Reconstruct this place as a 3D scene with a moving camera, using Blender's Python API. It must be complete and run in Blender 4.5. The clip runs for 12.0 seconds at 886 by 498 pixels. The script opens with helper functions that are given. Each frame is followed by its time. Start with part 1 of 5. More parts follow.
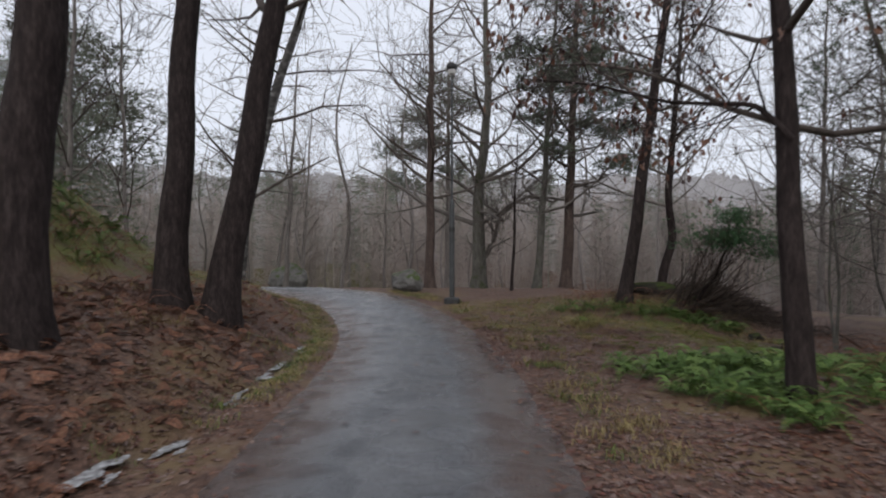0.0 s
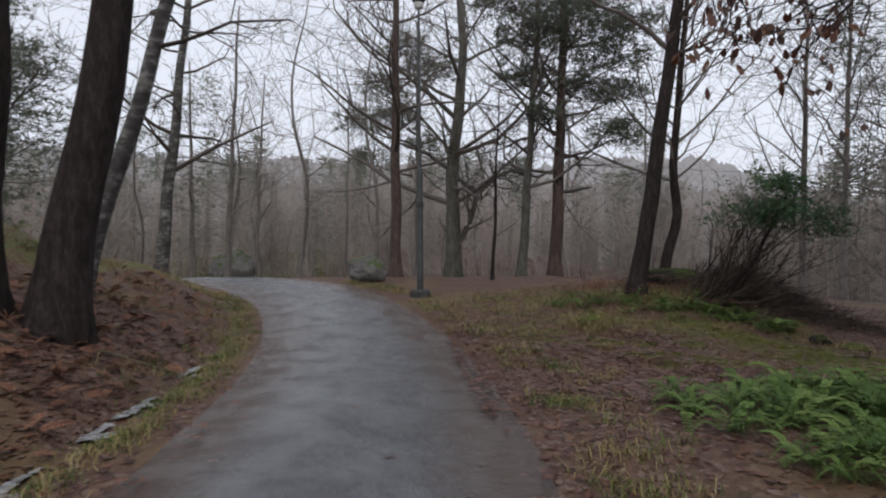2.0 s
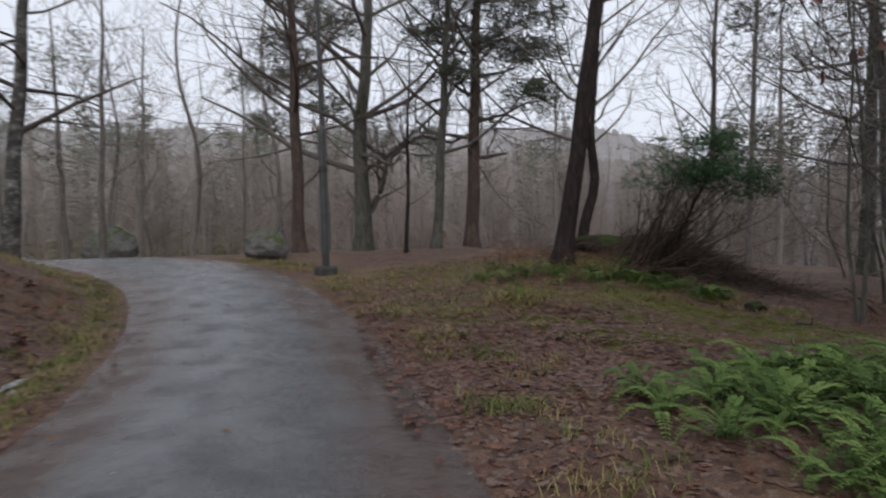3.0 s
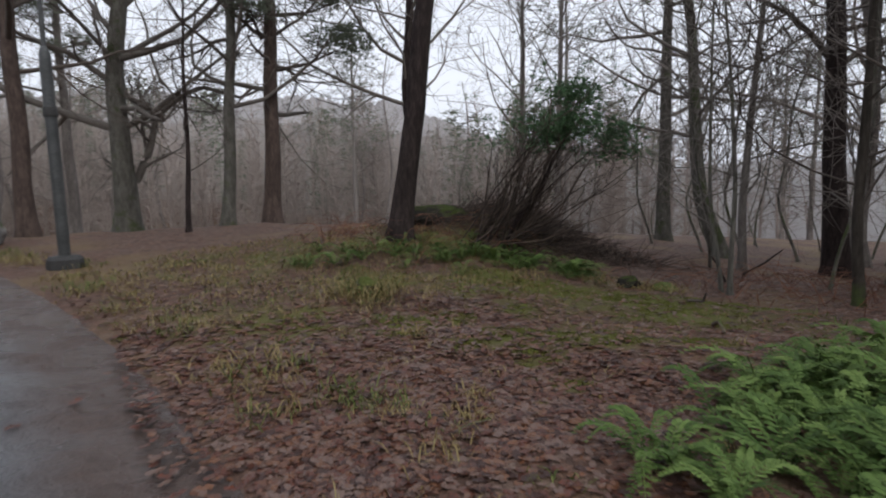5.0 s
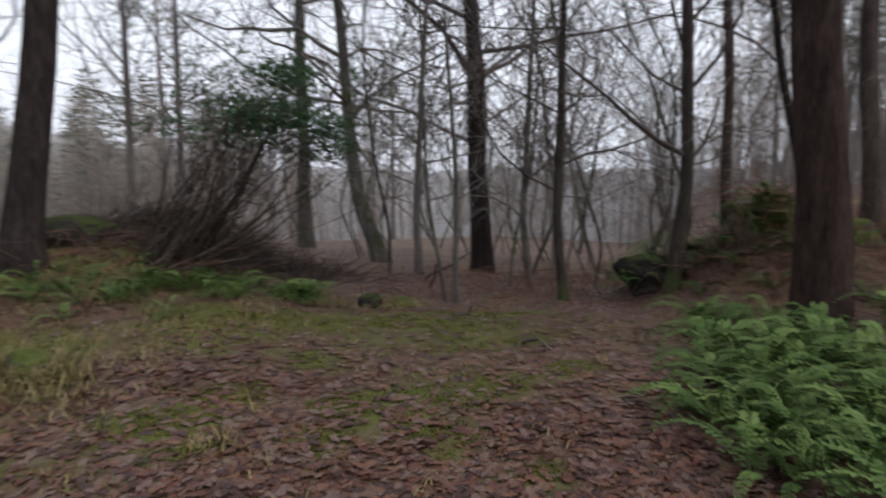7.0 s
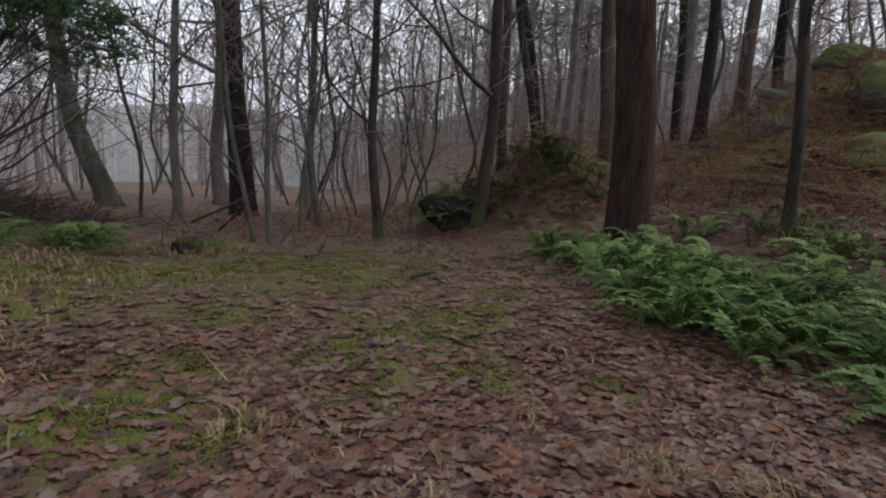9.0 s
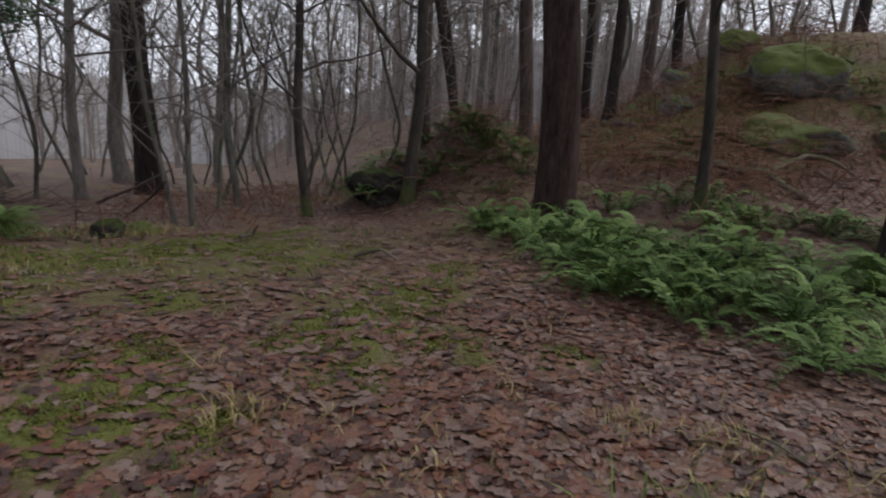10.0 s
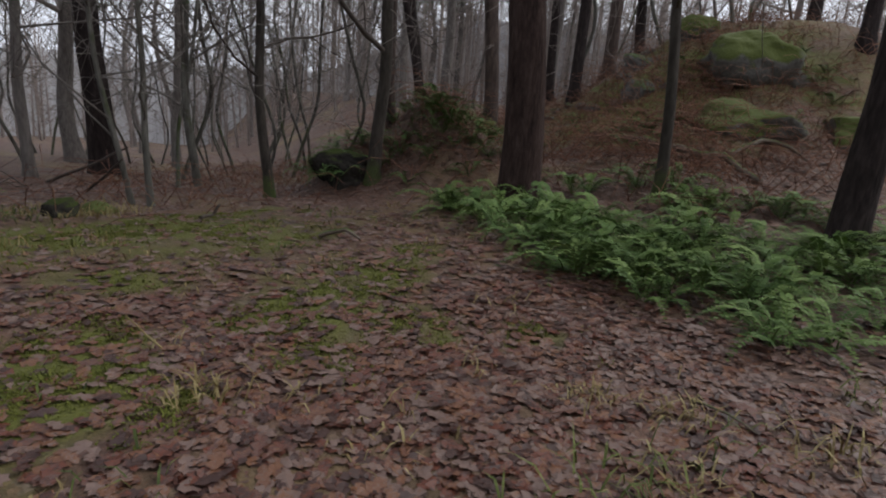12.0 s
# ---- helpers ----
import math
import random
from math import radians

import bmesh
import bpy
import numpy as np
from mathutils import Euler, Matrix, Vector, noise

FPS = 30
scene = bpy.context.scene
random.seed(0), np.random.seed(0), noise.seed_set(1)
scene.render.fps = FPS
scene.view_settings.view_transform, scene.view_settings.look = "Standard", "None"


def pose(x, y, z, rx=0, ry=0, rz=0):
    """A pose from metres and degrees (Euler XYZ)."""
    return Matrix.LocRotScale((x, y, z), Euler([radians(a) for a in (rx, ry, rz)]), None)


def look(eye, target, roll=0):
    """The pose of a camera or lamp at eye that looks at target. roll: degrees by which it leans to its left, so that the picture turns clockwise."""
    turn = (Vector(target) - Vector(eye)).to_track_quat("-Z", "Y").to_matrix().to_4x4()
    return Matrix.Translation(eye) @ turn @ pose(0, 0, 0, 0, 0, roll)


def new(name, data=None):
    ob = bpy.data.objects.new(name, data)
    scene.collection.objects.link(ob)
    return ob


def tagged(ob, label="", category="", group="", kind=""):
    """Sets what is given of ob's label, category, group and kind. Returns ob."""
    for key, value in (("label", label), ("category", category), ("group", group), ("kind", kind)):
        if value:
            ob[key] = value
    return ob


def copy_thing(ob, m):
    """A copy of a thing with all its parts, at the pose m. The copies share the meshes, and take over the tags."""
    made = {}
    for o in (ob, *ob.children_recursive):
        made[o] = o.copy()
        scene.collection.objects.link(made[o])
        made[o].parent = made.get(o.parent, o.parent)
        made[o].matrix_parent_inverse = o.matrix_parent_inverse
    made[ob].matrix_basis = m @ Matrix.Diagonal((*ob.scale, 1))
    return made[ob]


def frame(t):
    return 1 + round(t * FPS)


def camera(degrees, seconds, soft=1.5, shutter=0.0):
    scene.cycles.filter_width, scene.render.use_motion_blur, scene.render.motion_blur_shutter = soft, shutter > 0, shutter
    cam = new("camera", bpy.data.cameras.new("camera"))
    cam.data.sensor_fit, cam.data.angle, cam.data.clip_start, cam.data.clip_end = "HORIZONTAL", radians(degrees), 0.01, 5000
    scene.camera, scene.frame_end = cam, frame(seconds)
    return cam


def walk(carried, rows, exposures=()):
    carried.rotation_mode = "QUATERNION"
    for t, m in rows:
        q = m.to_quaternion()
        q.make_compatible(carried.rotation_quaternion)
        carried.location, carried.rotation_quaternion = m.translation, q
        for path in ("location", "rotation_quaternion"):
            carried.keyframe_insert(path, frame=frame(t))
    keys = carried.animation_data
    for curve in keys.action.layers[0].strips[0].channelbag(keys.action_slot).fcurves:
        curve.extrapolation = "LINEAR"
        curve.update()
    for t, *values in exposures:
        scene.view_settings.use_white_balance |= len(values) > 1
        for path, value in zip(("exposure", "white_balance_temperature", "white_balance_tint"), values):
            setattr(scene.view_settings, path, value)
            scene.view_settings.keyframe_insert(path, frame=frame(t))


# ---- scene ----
PATH = [
    (0, (-0.019, -0.143, 1.453), (-0.014, 1.857, 1.461), 0.0),
    (0.5, (0.019, 1.004, 1.352), (0.003, 3.004, 1.357), -0.2),
    (1, (0.021, 1.65, 1.341), (0.007, 3.65, 1.339), -0.1),
    (1.5, (0.083, 2.266, 1.324), (0.123, 4.266, 1.301), -0.2),
    (2, (0.151, 2.882, 1.316), (0.245, 4.879, 1.28), -0.3),
    (2.5, (0.188, 3.44, 1.316), (0.374, 5.43, 1.246), -0.7),
    (3, (0.264, 4.123, 1.227), (0.653, 6.08, 1.096), -1.3),
    (3.5, (0.33, 4.723, 1.188), (0.942, 6.617, 0.996), -1.9),
    (3.7, (0.339, 4.949, 1.185), (1.039, 6.81, 0.966), -2.0),
    (5.5, (0.486, 6.911, 1.073), (1.678, 8.502, 0.851), -0.3),
    (6, (0.474, 7.52, 1.127), (1.889, 8.915, 0.907), 0.8),
    (6.5, (0.531, 8.079, 1.081), (2.196, 9.165, 0.864), -0.3),
    (7, (0.564, 8.479, 1.071), (2.443, 9.123, 0.833), -0.4),
    (7.5, (0.587, 8.899, 0.996), (2.554, 9.095, 0.687), 0.7),
    (9.5, (0.789, 10.142, 0.87), (2.679, 9.636, 0.454), 2.9),
    (10, (0.781, 10.211, 0.879), (2.609, 9.538, 0.425), 3.4),
    (10.5, (0.794, 10.213, 0.865), (2.576, 9.445, 0.382), 4.7),
    (11, (0.785, 10.21, 0.872), (2.549, 9.415, 0.368), 5.0),
    (11.5, (0.788, 10.213, 0.862), (2.543, 9.399, 0.354), 5.4),
    (12, (0.774, 10.217, 0.867), (2.545, 9.435, 0.363), 4.3),
]
cam = camera(73.9, 12.0, soft=2.0, shutter=0.4)
walk(cam, [(t, look(eye, target, roll)) for t, eye, target, roll in PATH], [(0, -0.04), (3.5, 0.0), (5.5, 0.18), (7.5, 0.28), (9.5, 0.25), (12, 0.2)])


# ---- sky and light: overcast winter day ----
world = bpy.data.worlds.new("overcast_sky")
scene.world = world
world.use_nodes = True
wn, wl = world.node_tree.nodes, world.node_tree.links
sky = wn.new("ShaderNodeTexSky")
sky.sky_type, sky.sun_disc = "NISHITA", False
sky.sun_elevation, sky.sun_rotation = radians(38), radians(200)
sky.air_density, sky.dust_density, sky.ozone_density = 1.0, 6.0, 1.0
grey = wn.new("ShaderNodeHueSaturation")
grey.inputs["Saturation"].default_value = 0.30
flat = wn.new("ShaderNodeMix")
flat.data_type = "RGBA"
flat.inputs[0].default_value = 0.75
flat.inputs[7].default_value = (5.75, 6.05, 6.85, 1)
wl.new(sky.outputs[0], grey.inputs["Color"])
wl.new(grey.outputs[0], flat.inputs[6])
wl.new(flat.outputs[2], wn["Background"].inputs[0])
wn["Background"].inputs[1].default_value = 0.165
sun = new("sun", bpy.data.lights.new("sun", "SUN"))
sun.data.energy, sun.data.angle, sun.data.color = 0.8, radians(40), (1.0, 0.97, 0.93)
sun.matrix_world = look((0, 0, 30), (0 - 8, 20, 0))


# ---- materials ----
def material(name, colours, scale=6.0, stretch=(1, 1, 1), rough=0.8, bump=0.3, fine=40.0, metal=0.0, spread=0.0, island=False, spec=0.3):
    """Noise-mottled surface: colours from dark to light, grain of two sizes, relief."""
    m = bpy.data.materials.new(name)
    m.use_nodes = True
    n, l = m.node_tree.nodes, m.node_tree.links
    b = n["Principled BSDF"]
    tc = n.new("ShaderNodeTexCoord")
    mp = n.new("ShaderNodeMapping")
    mp.inputs["Scale"].default_value = stretch
    l.new(tc.outputs["Object"], mp.inputs[0])
    big = n.new("ShaderNodeTexNoise")
    big.inputs["Scale"].default_value, big.inputs["Detail"].default_value = scale, 5.0
    small = n.new("ShaderNodeTexNoise")
    small.inputs["Scale"].default_value, small.inputs["Detail"].default_value = fine, 4.0
    l.new(mp.outputs[0], big.inputs["Vector"])
    l.new(mp.outputs[0], small.inputs["Vector"])
    mix = n.new("ShaderNodeMath")
    mix.operation = "MULTIPLY_ADD"
    mix.inputs[1].default_value = 0.45
    l.new(small.outputs[0], mix.inputs[0])
    half = n.new("ShaderNodeMath")
    half.operation = "MULTIPLY"
    half.inputs[1].default_value = 0.55
    l.new(big.outputs[0], half.inputs[0])
    l.new(half.outputs[0], mix.inputs[2])
    last = mix
    if spread:
        info = n.new("ShaderNodeNewGeometry" if island else "ShaderNodeObjectInfo")
        vary = n.new("ShaderNodeMath")
        vary.operation = "MULTIPLY_ADD"
        vary.inputs[1].default_value = spread
        l.new(info.outputs["Random Per Island" if island else "Random"], vary.inputs[0])
        sub = n.new("ShaderNodeMath")
        sub.operation = "SUBTRACT"
        sub.inputs[1].default_value = spread / 2
        l.new(mix.outputs[0], sub.inputs[0])
        l.new(sub.outputs[0], vary.inputs[2])
        last = vary
    ramp = n.new("ShaderNodeValToRGB")
    r = ramp.color_ramp
    while len(r.elements) < len(colours):
        r.elements.new(0.5)
    for k, c in enumerate(colours):
        r.elements[k].position = 0.30 + 0.40 * k / (len(colours) - 1)
        r.elements[k].color = (*c, 1)
    l.new(last.outputs[0], ramp.inputs[0])
    l.new(ramp.outputs[0], b.inputs["Base Color"])
    b.inputs["Roughness"].default_value, b.inputs["Metallic"].default_value = rough, metal
    b.inputs["Specular IOR Level"].default_value = spec
    if bump:
        bp = n.new("ShaderNodeBump")
        bp.inputs["Strength"].default_value, bp.inputs["Distance"].default_value = bump, 0.03
        l.new(mix.outputs[0], bp.inputs["Height"])
        l.new(bp.outputs[0], b.inputs["Normal"])
    return m


def add_moss(m, colour, amount, up=True, low=None):
    """Moss over a material: on upward faces, or on the foot of a trunk up to about `low` metres."""
    n, l = m.node_tree.nodes, m.node_tree.links
    b = n["Principled BSDF"]
    old = b.inputs["Base Color"].links[0].from_socket
    tc = n.new("ShaderNodeTexCoord")
    nz = n.new("ShaderNodeTexNoise")
    nz.inputs["Scale"].default_value, nz.inputs["Detail"].default_value = 3.5, 6.0
    l.new(tc.outputs["Object"], nz.inputs["Vector"])
    sep = n.new("ShaderNodeSeparateXYZ")
    add = n.new("ShaderNodeMath")
    add.operation = "MULTIPLY_ADD"
    if up:
        geo = n.new("ShaderNodeNewGeometry")
        l.new(geo.outputs["Normal"], sep.inputs[0])
        add.inputs[1].default_value = 0.55
    else:
        l.new(tc.outputs["Object"], sep.inputs[0])
        add.inputs[1].default_value = -0.55 / low
    l.new(sep.outputs["Z"], add.inputs[0])
    l.new(nz.outputs[0], add.inputs[2])
    ramp = n.new("ShaderNodeValToRGB")
    at = 1.0 - amount
    ramp.color_ramp.elements[0].position, ramp.color_ramp.elements[1].position = at - 0.06, at + 0.10
    l.new(add.outputs[0], ramp.inputs[0])
    fine = n.new("ShaderNodeTexNoise")
    fine.inputs["Scale"].default_value = 60
    l.new(tc.outputs["Object"], fine.inputs["Vector"])
    green = n.new("ShaderNodeMix")
    green.data_type = "RGBA"
    green.inputs[6].default_value = (*[c * 0.45 for c in colour], 1)
    green.inputs[7].default_value = (*[c * 1.35 for c in colour], 1)
    l.new(fine.outputs[0], green.inputs[0])
    mx = n.new("ShaderNodeMix")
    mx.data_type = "RGBA"
    l.new(ramp.outputs[0], mx.inputs[0])
    l.new(old, mx.inputs[6])
    l.new(green.outputs[2], mx.inputs[7])
    l.new(mx.outputs[2], b.inputs["Base Color"])
    return m


BARK = (11, 11, 3.0)
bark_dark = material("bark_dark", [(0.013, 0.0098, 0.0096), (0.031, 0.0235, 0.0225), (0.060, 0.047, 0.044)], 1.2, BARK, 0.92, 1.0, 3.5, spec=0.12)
bark_pine = material("bark_pine", [(0.025, 0.018, 0.016), (0.066, 0.047, 0.040), (0.118, 0.086, 0.073)], 0.9, BARK, 0.9, 1.0, 3.0, spread=0.1)
bark_red = material("bark_red_brown", [(0.017, 0.0105, 0.0095), (0.042, 0.027, 0.0235), (0.078, 0.053, 0.046)], 1.2, BARK, 0.92, 1.0, 3.5, spec=0.12)
bark_oak = add_moss(material("bark_oak", [(0.045, 0.042, 0.036), (0.10, 0.095, 0.082), (0.165, 0.156, 0.137)], 1.0, BARK, 0.9, 1.0, 3.0, spread=0.15), (0.06, 0.075, 0.03), 0.36, True)
bark_mossy = add_moss(material("bark_mossy", [(0.015, 0.012, 0.010), (0.040, 0.033, 0.027), (0.070, 0.059, 0.050)], 1.0, BARK, 0.9, 1.0, 3.0), (0.055, 0.075, 0.02), 0.67, False, 0.9)
bark_birch = material("bark_birch", [(0.02, 0.018, 0.017), (0.07, 0.064, 0.06), (0.30, 0.29, 0.275)], 1.1, (3, 3, 5), 0.75, 0.5, 3.0)
# Grey bark of the farther trees, lightened so the colour carries the mist.
bark_grey_haze = material("bark_grey_haze", [(0.09, 0.079, 0.072), (0.16, 0.142, 0.132), (0.24, 0.218, 0.205)], 1.0, BARK, 0.9, 0.6, 3.0, spread=0.25)
twig_dark = material("twig_dark", [(0.046, 0.037, 0.032), (0.10, 0.081, 0.07)], 5, (1, 1, 1), 0.85, 0.0, spread=0.2)
# Twigs in ever paler steps: distance haze is put into their base colours.
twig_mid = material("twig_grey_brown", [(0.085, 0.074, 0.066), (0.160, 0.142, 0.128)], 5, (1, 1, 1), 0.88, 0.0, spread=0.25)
twig_grey_haze = material("twig_grey_haze", [(0.145, 0.124, 0.111), (0.25, 0.218, 0.199)], 5, (1, 1, 1), 0.9, 0.0, spread=0.3)
twig_far_haze = material("twig_far_haze", [(0.20, 0.168, 0.150), (0.31, 0.265, 0.24)], 5, (1, 1, 1), 0.9, 0.0, spread=0.3)
# Two greyed copies of the needle green, with distance haze in the colour.
needles_far_haze = material("pine_needles_far_haze", [(0.095, 0.108, 0.082), (0.14, 0.155, 0.118), (0.19, 0.205, 0.16)], 3, (1, 1, 1), 0.8, 0.0, spread=0.25, island=True)
needles_mid_haze = material("pine_needles_mid_haze", [(0.066, 0.080, 0.058), (0.098, 0.118, 0.084), (0.140, 0.160, 0.116)], 3, (1, 1, 1), 0.8, 0.0, spread=0.25, island=True)
needles = material("pine_needles", [(0.042, 0.058, 0.038), (0.072, 0.094, 0.06), (0.11, 0.135, 0.09)], 3, (1, 1, 1), 0.7, 0.0, spread=0.25, island=True)
juniper = material("juniper_leaves", [(0.025, 0.058, 0.028), (0.05, 0.11, 0.045), (0.085, 0.16, 0.07)], 3, (1, 1, 1), 0.6, 0.0, spread=0.3, island=True)
fern_green = material("fern_green", [(0.046, 0.084, 0.022), (0.090, 0.148, 0.039), (0.148, 0.214, 0.062)], 4, (1, 1, 1), 0.6, 0.1, 30, spread=0.4, spec=0.15)
LEAF = [(0.042, 0.018, 0.013), (0.118, 0.032, 0.015), (0.076, 0.040, 0.033), (0.122, 0.054, 0.033), (0.150, 0.060, 0.024), (0.142, 0.090, 0.072)]
leaf_brown = material("dead_leaf", LEAF, 8, (1, 1, 1), 0.42, 0.15, 60, spread=0.66, island=True, spec=0.4)
leaf_single = material("fallen_leaf", LEAF, 8, (1, 1, 1), 0.42, 0.15, 60, spread=0.66, spec=0.4)
bracken_brown = material("dead_bracken", [(0.065, 0.027, 0.017), (0.14, 0.06, 0.036), (0.22, 0.11, 0.066)], 6, (1, 1, 1), 0.75, 0.0, spread=0.4, island=True)
brush_brown = material("brushwood", [(0.028, 0.020, 0.016), (0.062, 0.046, 0.038), (0.11, 0.082, 0.068)], 6, (1, 1, 1), 0.85, 0.0, spread=0.4, island=True)
straw = material("dead_grass", [(0.12, 0.085, 0.035), (0.22, 0.17, 0.07), (0.30, 0.25, 0.12)], 6, (1, 1, 1), 0.75, 0.0, spread=0.4, island=True)
grass_green = material("grass_green", [(0.042, 0.06, 0.014), (0.086, 0.112, 0.025), (0.135, 0.155, 0.042)], 6, (1, 1, 1), 0.7, 0.0, spread=0.4, island=True)
rock_grey = add_moss(material("rock_grey", [(0.05, 0.048, 0.045), (0.12, 0.115, 0.11), (0.21, 0.20, 0.19)], 2.5, (1, 1, 1), 0.85, 0.7, 22), (0.055, 0.075, 0.022), 0.13, True)
rock_mossy = add_moss(material("rock_mossy", [(0.04, 0.038, 0.034), (0.10, 0.095, 0.085), (0.17, 0.16, 0.15)], 2.5, (1, 1, 1), 0.9, 0.7, 22), (0.075, 0.092, 0.020), 0.42, True)
# Near-black: puts the hollow's and overhang's shade into the boulder and ledge colour.
rock_dark_shade = add_moss(material("rock_dark_shade", [(0.010, 0.009, 0.008), (0.026, 0.023, 0.020), (0.055, 0.048, 0.042)], 2.5, (1, 1, 1), 0.95, 0.9, 22, spec=0.1), (0.045, 0.06, 0.016), 0.12, True)
moss_mat = material("moss", [(0.046, 0.052, 0.009), (0.098, 0.108, 0.017), (0.150, 0.155, 0.032)], 9, (1, 1, 1), 0.95, 0.9, 90)
wood_dead = add_moss(material("dead_wood", [(0.06, 0.048, 0.038), (0.15, 0.12, 0.095), (0.24, 0.20, 0.165)], 1.5, (4, 4, 12), 0.85, 0.7, 5), (0.07, 0.10, 0.02), 0.12, True)
steel = material("lamp_steel", [(0.05, 0.053, 0.055), (0.08, 0.084, 0.086), (0.115, 0.12, 0.122)], 4, (1, 1, 1), 0.5, 0.1, 40, metal=0.4)
iron = material("dark_iron", [(0.025, 0.025, 0.025), (0.06, 0.06, 0.06)], 5, (1, 1, 1), 0.6, 0.2, 40)
glass = material("lamp_glass", [(0.5, 0.5, 0.48), (0.6, 0.6, 0.58)], 5, (1, 1, 1), 0.25, 0.0)
# Pale mottling puts the sky's reflection on the puddles into the base colour.
water = material("ditch_ice", [(0.08, 0.075, 0.072), (0.26, 0.26, 0.267), (0.55, 0.56, 0.575)], 14, (1, 1, 1), 0.12, 0.12, 30, spec=0.6)


def road_material():
    m = material("wet_asphalt", [(0.044, 0.046, 0.051), (0.082, 0.085, 0.093), (0.128, 0.133, 0.143)], 1.6, (1, 1, 1), 0.4, 0.6, 70, spec=0.5)
    n, l = m.node_tree.nodes, m.node_tree.links
    b = n["Principled BSDF"]
    tc = n.new("ShaderNodeTexCoord")
    wet = n.new("ShaderNodeTexNoise")
    wet.inputs["Scale"].default_value, wet.inputs["Detail"].default_value = 2.2, 7.0
    l.new(tc.outputs["Object"], wet.inputs["Vector"])
    rr = n.new("ShaderNodeMapRange")
    rr.inputs[1].default_value, rr.inputs[2].default_value = 0.38, 0.68
    rr.inputs[3].default_value, rr.inputs[4].default_value = 0.07, 0.50
    l.new(wet.outputs[0], rr.inputs[0])
    l.new(rr.outputs[0], b.inputs["Roughness"])
    film = n.new("ShaderNodeMapRange")
    film.inputs[1].default_value, film.inputs[2].default_value = 0.44, 0.60
    film.inputs[3].default_value, film.inputs[4].default_value = 0.55, 0.0
    l.new(wet.outputs[0], film.inputs[0])
    l.new(film.outputs[0], b.inputs["Coat Weight"])
    b.inputs["Coat Roughness"].default_value, b.inputs["Coat IOR"].default_value = 0.30, 1.33
    coarse = n.new("ShaderNodeTexNoise")
    coarse.inputs["Scale"].default_value, coarse.inputs["Detail"].default_value = 5.0, 5.0
    l.new(tc.outputs["Object"], coarse.inputs["Vector"])
    rut = n.new("ShaderNodeBump")
    rut.inputs["Strength"].default_value, rut.inputs["Distance"].default_value = 0.9, 0.05
    l.new(coarse.outputs[0], rut.inputs["Height"])
    l.new(b.inputs["Normal"].links[0].from_socket, rut.inputs["Normal"])
    l.new(rut.outputs[0], b.inputs["Normal"])
    # wet leaf mush along the edges, by distance from the lane's centre (u of the mesh)
    uv = n.new("ShaderNodeUVMap")
    uv.uv_map = "lane"
    sep = n.new("ShaderNodeSeparateXYZ")
    l.new(uv.outputs[0], sep.inputs[0])
    edge = n.new("ShaderNodeMath")
    edge.operation = "MULTIPLY_ADD"
    edge.inputs[1].default_value = 0.42
    l.new(wet.outputs[0], edge.inputs[0])
    l.new(sep.outputs["X"], edge.inputs[2])
    ramp = n.new("ShaderNodeValToRGB")
    ramp.color_ramp.elements[0].position, ramp.color_ramp.elements[1].position = 0.58, 0.88
    l.new(edge.outputs[0], ramp.inputs[0])
    fine = n.new("ShaderNodeTexNoise")
    fine.inputs["Scale"].default_value, fine.inputs["Detail"].default_value = 30, 4
    l.new(tc.outputs["Object"], fine.inputs["Vector"])
    mush = n.new("ShaderNodeMix")
    mush.data_type = "RGBA"
    mush.inputs[6].default_value, mush.inputs[7].default_value = (0.035, 0.023, 0.019, 1), (0.10, 0.065, 0.052, 1)
    l.new(fine.outputs[0], mush.inputs[0])
    mx = n.new("ShaderNodeMix")
    mx.data_type = "RGBA"
    old = b.inputs["Base Color"].links[0].from_socket
    l.new(ramp.outputs[0], mx.inputs[0])
    l.new(old, mx.inputs[6])
    l.new(mush.outputs[2], mx.inputs[7])
    l.new(mx.outputs[2], b.inputs["Base Color"])
    return m


